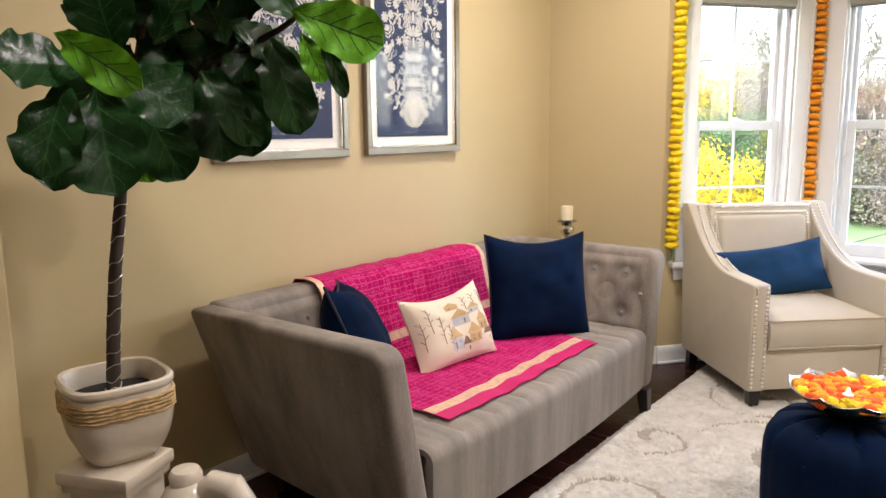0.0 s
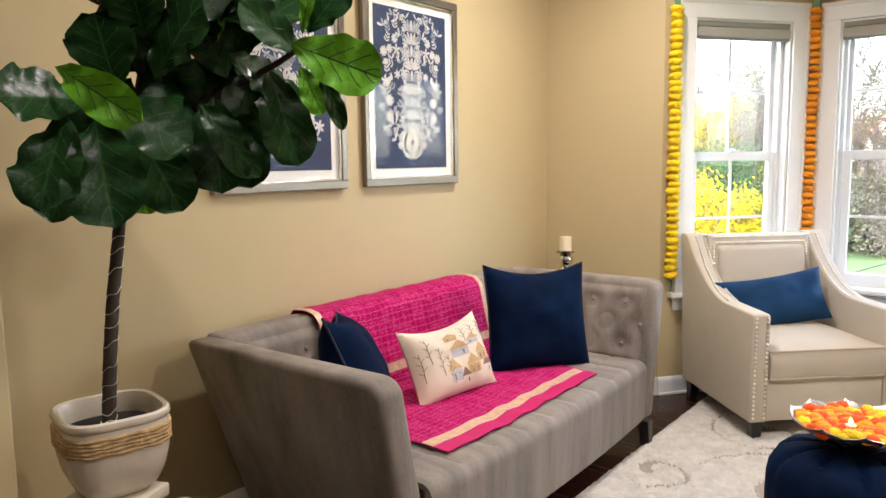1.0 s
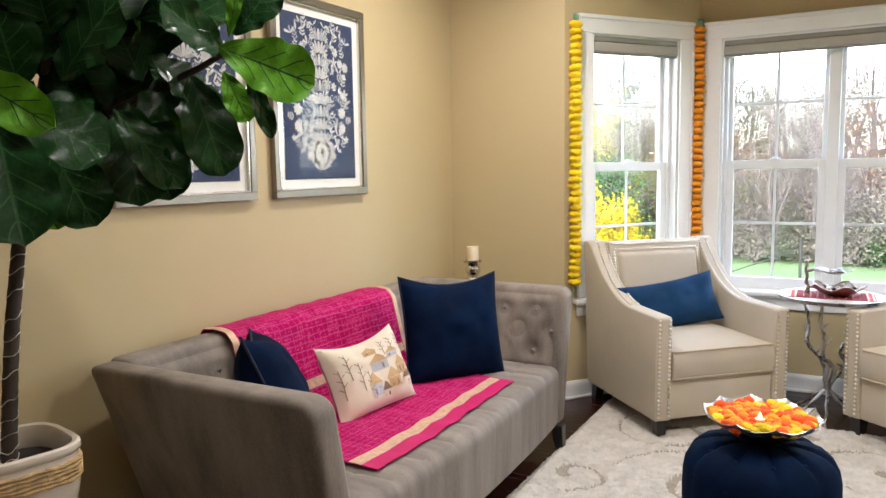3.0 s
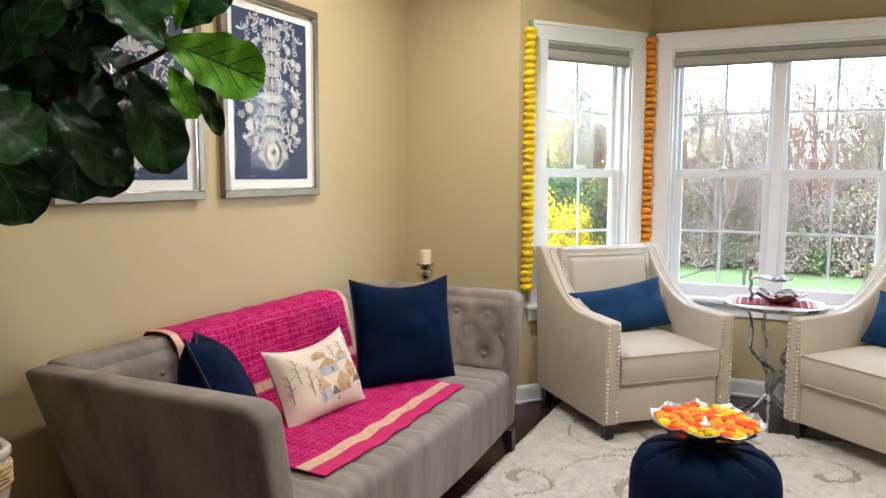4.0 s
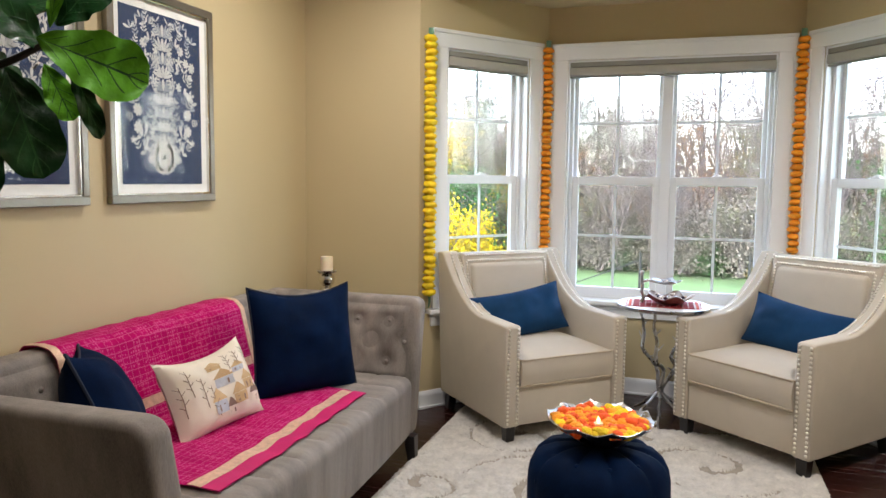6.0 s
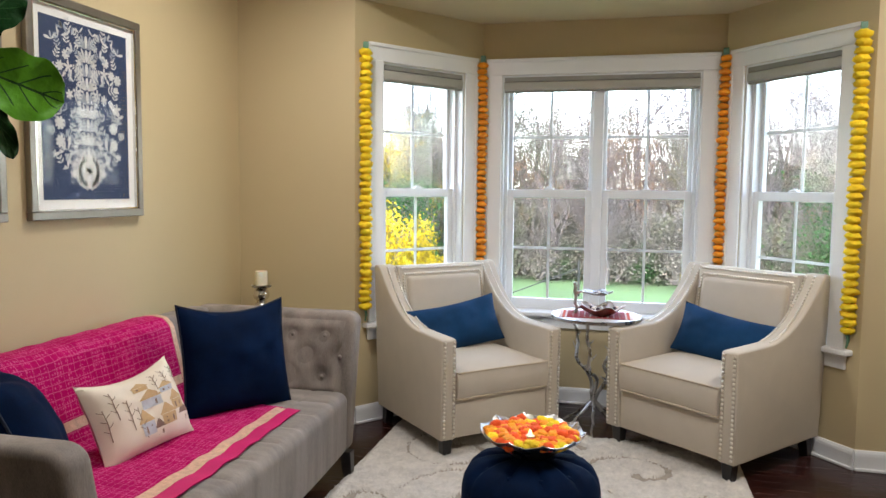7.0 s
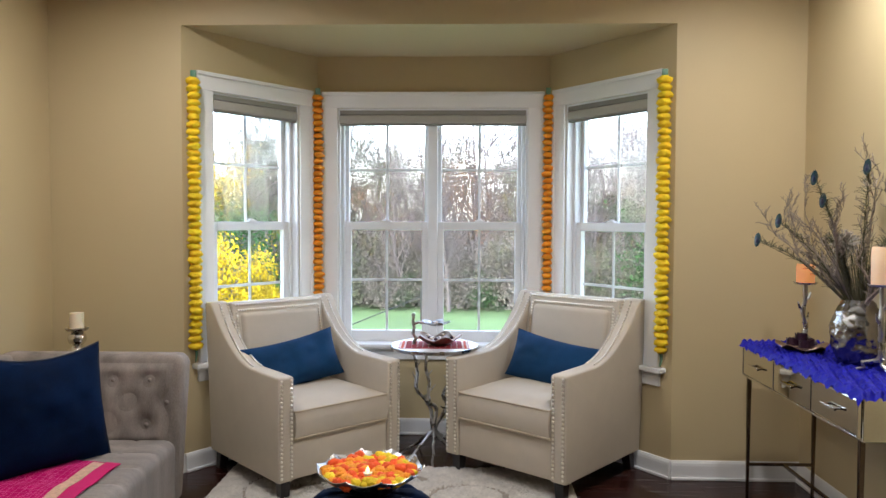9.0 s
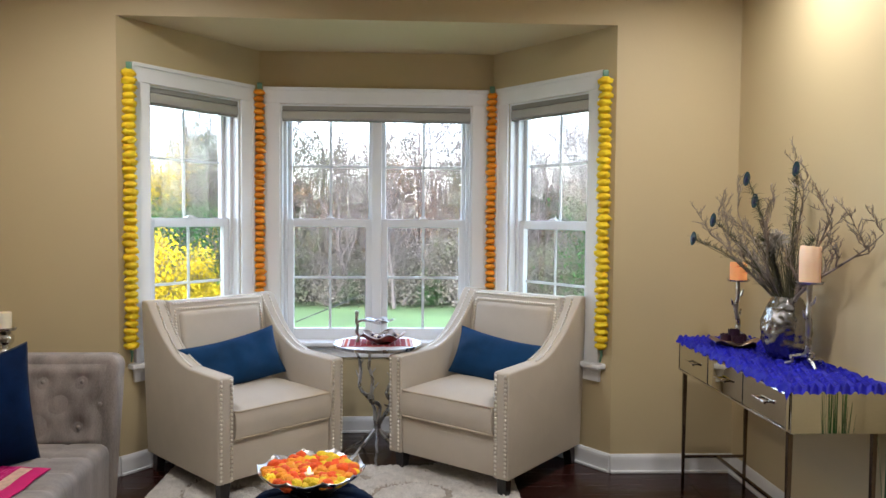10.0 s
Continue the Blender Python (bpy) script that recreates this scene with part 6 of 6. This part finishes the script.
# chandelier in the space behind, mirrored in the panes
cl = thing("chandelier", pose(0.38, -2.1, 2.22), "lit chandelier with white glass bowls", "ceiling light")
part("rod", tube([(0, 0, 0.0), (0, 0, CEILING - 2.22)], 0.010, 10), BRONZE, cl)
part("canopy", lathe([(0.0, CEILING - 2.26), (0.06, CEILING - 2.25), (0.07, CEILING - 2.221), (0.0, CEILING - 2.221)], 24), BRONZE, cl)
for k in range(4):
    a = 2 * math.pi * k / 4 + 0.3
    c, s = math.cos(a), math.sin(a)
    arm = part("arm", tube([(0, 0, 0.02), (0.14 * c, 0.14 * s, -0.03), (0.26 * c, 0.26 * s, 0.0)], 0.008, 8), BRONZE, cl)
    part("glass_bowl", lathe([(0.02, 0.0), (0.06, 0.015), (0.092, 0.05), (0.105, 0.095), (0.101, 0.095), (0.088, 0.054), (0.057, 0.021), (0.0, 0.008)], 28), LAMP_GLASS, arm, "lit white glass bowl", at=pose(0.26 * c, 0.26 * s, 0))

# outdoors
GZ = -2.2
LAWN = plain("lawn", (0.085, 0.15, 0.05), 0.9, var=0.3, scale=0.6, fine=30, bump=0.5, depth=0.05)
LITTER = plain("leaf_litter", (0.10, 0.085, 0.065), 0.95, var=0.5, scale=0.8, fine=12, bump=0.6, depth=0.1)
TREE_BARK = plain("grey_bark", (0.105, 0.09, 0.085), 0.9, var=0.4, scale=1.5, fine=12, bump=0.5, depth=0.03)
LEAF_YEL = plain("yellow_autumn_leaf", (0.46, 0.33, 0.015), 0.95, var=0.3, scale=2, fine=20, bump=0, spec=0.05)
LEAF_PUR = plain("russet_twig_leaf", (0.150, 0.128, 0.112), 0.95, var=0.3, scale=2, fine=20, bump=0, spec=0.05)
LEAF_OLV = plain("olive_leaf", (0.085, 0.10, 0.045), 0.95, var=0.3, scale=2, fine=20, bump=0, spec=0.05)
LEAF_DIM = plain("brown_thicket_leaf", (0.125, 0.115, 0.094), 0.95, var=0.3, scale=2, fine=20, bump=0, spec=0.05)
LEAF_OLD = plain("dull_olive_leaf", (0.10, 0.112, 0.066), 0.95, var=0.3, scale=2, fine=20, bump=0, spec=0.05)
LEAF_GRN = plain("evergreen_leaf", (0.028, 0.075, 0.022), 0.95, var=0.3, scale=2, fine=20, bump=0, spec=0.05)
LEAF_ORA = plain("orange_autumn_leaf", (0.30, 0.14, 0.05), 0.95, var=0.3, scale=2, fine=20, bump=0, spec=0.05)
gb = bmesh.new()
sheet(lambda u, v: (-300 + 600 * u, -200 + 600 * v, GZ + 0.25 * noise.noise(Vector((u * 60, v * 60, 0)))), 60, 60, 0, bm=gb)
structure("ground", gb, LAWN, "green lawn behind the house", "ground", smooth=True)
wf = bmesh.new()
sheet(lambda u, v: (-120 + 240 * u, 27.5 + 90 * v + 1.2 * noise.noise(Vector((u * 30, 0, 5))) * (1 - v), GZ - 0.12 + 1.5 * min(v, 0.2) + 2.5 * v), 80, 20, 0, bm=wf)
structure("woodland_floor", wf, LITTER, "brown leaf litter under the trees", "ground", smooth=True)
ro = random.Random(17)


def grow(bm, tips, p, way, ln, r, level):
    pts, rad = [p], [r]
    n = 5
    for k in range(n):
        way = (way + Vector((ro.uniform(-1, 1), ro.uniform(-1, 1), ro.uniform(-0.2, 0.5))) * 0.16).normalized()
        pts.append(pts[-1] + way * ln / n)
        rad.append(r * (1 - 0.62 * (k + 1) / n))
    tube(pts, rad, 5 if level > 1 else 3, bm)
    if level:
        for k in range(1, n + 1):
            for _ in range(2):
                w2 = (way * 0.7 + Vector((ro.uniform(-1, 1), ro.uniform(-1, 1), ro.uniform(-0.1, 0.8)))).normalized()
                grow(bm, tips, pts[k], w2, ln * ro.uniform(0.34, 0.55), max(0.005, rad[k] * 0.55), level - 1)
    else:
        tips += pts[2:]


def foliage(tips, count, size, spread, bm=None):
    bm = bm or bmesh.new()
    for _ in range(count):
        c = ro.choice(tips) + Vector((ro.gauss(0, spread), ro.gauss(0, spread), ro.gauss(0, spread * 0.8)))
        a = Vector((ro.gauss(0, 1), ro.gauss(0, 1), ro.gauss(0, 1))).normalized()
        b = a.orthogonal().normalized()
        d = a.cross(b)
        s = size * ro.uniform(0.6, 1.4)
        vs = [bm.verts.new(c + b * s), bm.verts.new(c + d * s * 0.55), bm.verts.new(c - b * s), bm.verts.new(c - d * s * 0.55)]
        bm.faces.new(vs)
    return bm


def tree(height, leaf_mat, leaves, size, label, levels=3, low=0.30, bush=False):
    t = thing("tree", pose(0, -60, GZ), label, "tree", group="trees behind the lawn")
    bm, tips = bmesh.new(), []
    if bush:
        for _ in range(7):
            grow(bm, tips, Vector((ro.uniform(-.2, .2), ro.uniform(-.2, .2), 0)), Vector((ro.uniform(-0.6, 0.6), ro.uniform(-0.6, 0.6), 1)).normalized(), height * 0.62, 0.05, 2)
    else:
        grow(bm, tips, Vector((0, 0, 0)), Vector((ro.uniform(-0.08, 0.08), ro.uniform(-0.08, 0.08), 1)).normalized(), height * 0.72, height * 0.012 + 0.02, levels)
    if bush:
        # skirts of foliage down to the ground
        tips = [q for q in tips if q.z > height * low * 0.6]
        tips += [Vector((ro.gauss(0, 0.22) * height, ro.gauss(0, 0.22) * height, height * ro.uniform(0.19, 0.45))) for _ in range(len(tips) // 2)]
        tips += [Vector((q.x, q.y, q.z - height * 0.16)) for q in tips[-len(tips) // 3:]]
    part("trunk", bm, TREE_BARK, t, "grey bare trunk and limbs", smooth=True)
    if leaves:
        part("crown", foliage([q for q in tips if bush or q.z > height * low * 0.6] or tips, leaves, size, 0.22), leaf_mat, t, smooth=False)
    return t


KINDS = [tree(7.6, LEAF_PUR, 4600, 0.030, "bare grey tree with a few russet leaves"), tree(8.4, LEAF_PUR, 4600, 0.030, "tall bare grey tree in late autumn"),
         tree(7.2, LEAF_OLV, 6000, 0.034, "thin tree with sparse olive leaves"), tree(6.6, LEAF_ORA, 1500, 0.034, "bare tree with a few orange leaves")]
EVERGREEN = tree(4.6, LEAF_GRN, 12000, 0.055, "dark green bushy evergreen tree", bush=True)
YELLOW_BUSH = tree(3.0, LEAF_YEL, 9000, 0.05, "bright yellow autumn shrub at the lawn edge", bush=True)
YELLOW_TREE = tree(6.6, LEAF_YEL, 5000, 0.05, "tall yellow autumn tree", low=0.35)
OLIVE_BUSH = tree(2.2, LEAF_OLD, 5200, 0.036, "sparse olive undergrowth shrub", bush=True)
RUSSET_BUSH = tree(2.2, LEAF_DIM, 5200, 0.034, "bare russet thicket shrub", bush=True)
used_kind = set()


def plant_at(kind, x, y, s=1.0):
    m = pose(x, y, GZ + 0.1, 0, 0, ro.uniform(0, 360)) @ Matrix.Scale(s, 4)
    if kind.name not in used_kind:
        used_kind.add(kind.name)
        kind.matrix_basis = m
        return
    c = copy_thing(kind, pose(0, 0, 0))
    c.matrix_basis = m


for row, (y0, n, sc) in enumerate(((29.0, 34, 0.84), (32, 40, 1.0), (37, 40, 1.16), (44, 44, 1.45))):
    for k in range(n):
        x = -y0 * 0.62 + y0 * 1.24 * (k + ro.uniform(-0.3, 0.3)) / (n - 1)
        plant_at(KINDS[ro.choice((0, 0, 1, 1, 2, 2, 3))], x, y0 + ro.uniform(-2, 2), sc * ro.uniform(0.76, 1.0))
for k in range(110):
    x = -19 + 38 * k / 109 + ro.uniform(-0.4, 0.4)
    plant_at(ro.choice((OLIVE_BUSH, OLIVE_BUSH, RUSSET_BUSH, RUSSET_BUSH, RUSSET_BUSH)), x, 28.4 + ro.uniform(-0.3, 5.0), ro.uniform(0.6, 1.6))
plant_at(EVERGREEN, 8.2, 27.6, 1.1)
plant_at(EVERGREEN, 10.0, 28.2, 0.95)
plant_at(EVERGREEN, 6.9, 33.5, 1.25)
plant_at(EVERGREEN, -8.7, 25.3, 1.02)
for gx, gy, gs in ((-2.7, 29.0, 0.36), (0.6, 28.6, 0.40), (3.3, 29.6, 0.40)):
    plant_at(EVERGREEN, gx, gy, gs)
plant_at(YELLOW_BUSH, 2.3, 28.4, 0.26)
plant_at(YELLOW_BUSH, -8.2, 22.5, 1.0)
plant_at(YELLOW_BUSH, -9.6, 23.5, 0.95)
plant_at(YELLOW_BUSH, -7.2, 24.5, 0.8)
plant_at(YELLOW_TREE, -10.0, 27.4, 0.86)
plant_at(YELLOW_TREE, -7.4, 30.0, 0.72)
plant_at(YELLOW_TREE, 3.4, 38.0, 0.75)
# fence posts with a slanting stay at the lawn
for fx, fy in ((-1.55, 24.5), (1.9, 25.5)):
    fp = thing("fence_post", pose(fx, fy, GZ), "thin black metal fence post on the lawn", "post", group="fence posts")
    part("post", tube([(0, 0, 0), (0, 0, 1.25)], 0.045, 8), BLACK, fp)
    if fx < 0:
        part("stay", tube([(0, 0, 0.95), (-2.3, -0.6, 0.05)], 0.02, 6), BLACK, fp, "slanting black stay")

# floor boards
BOARD = 0.083
bx = box(0, 1, 0, BOARD - 0.0007, -0.0118, 0, 0.0)
bmesh.ops.bevel(bx, geom=[e for e in bx.edges if min(v.co.z for v in e.verts) > -0.001], offset=0.0006, segments=1, affect="EDGES")
board_me = bpy.data.meshes.new("plank")
bx.to_mesh(board_me)
bx.free()
board_me.materials.append(FLOOR)
rp = random.Random(2)
rest = []
y, count = -0.6, 0
while y < 4.1:
    x = XL - rp.uniform(0, 0.9)
    while x < XR:
        ln = rp.uniform(0.6, 1.4)
        a, b = max(XL, x), min(XR, x + ln)
        if b - a > 0.02 and count < 300:
            ob = new("plank", board_me)
            ob.parent = floor_ob
            ob.matrix_basis = Matrix.Translation((a, y, 0)) @ Matrix.Diagonal((b - a - 0.001, 1, 1, 1))
            count += 1
        x += ln
    y += BOARD
part("planks", box(XL, XR, YF, -0.602, -0.0118, 0), FLOOR, floor_ob, smooth=False)
floor_ob.children[-1]["kind"] = "stuff"
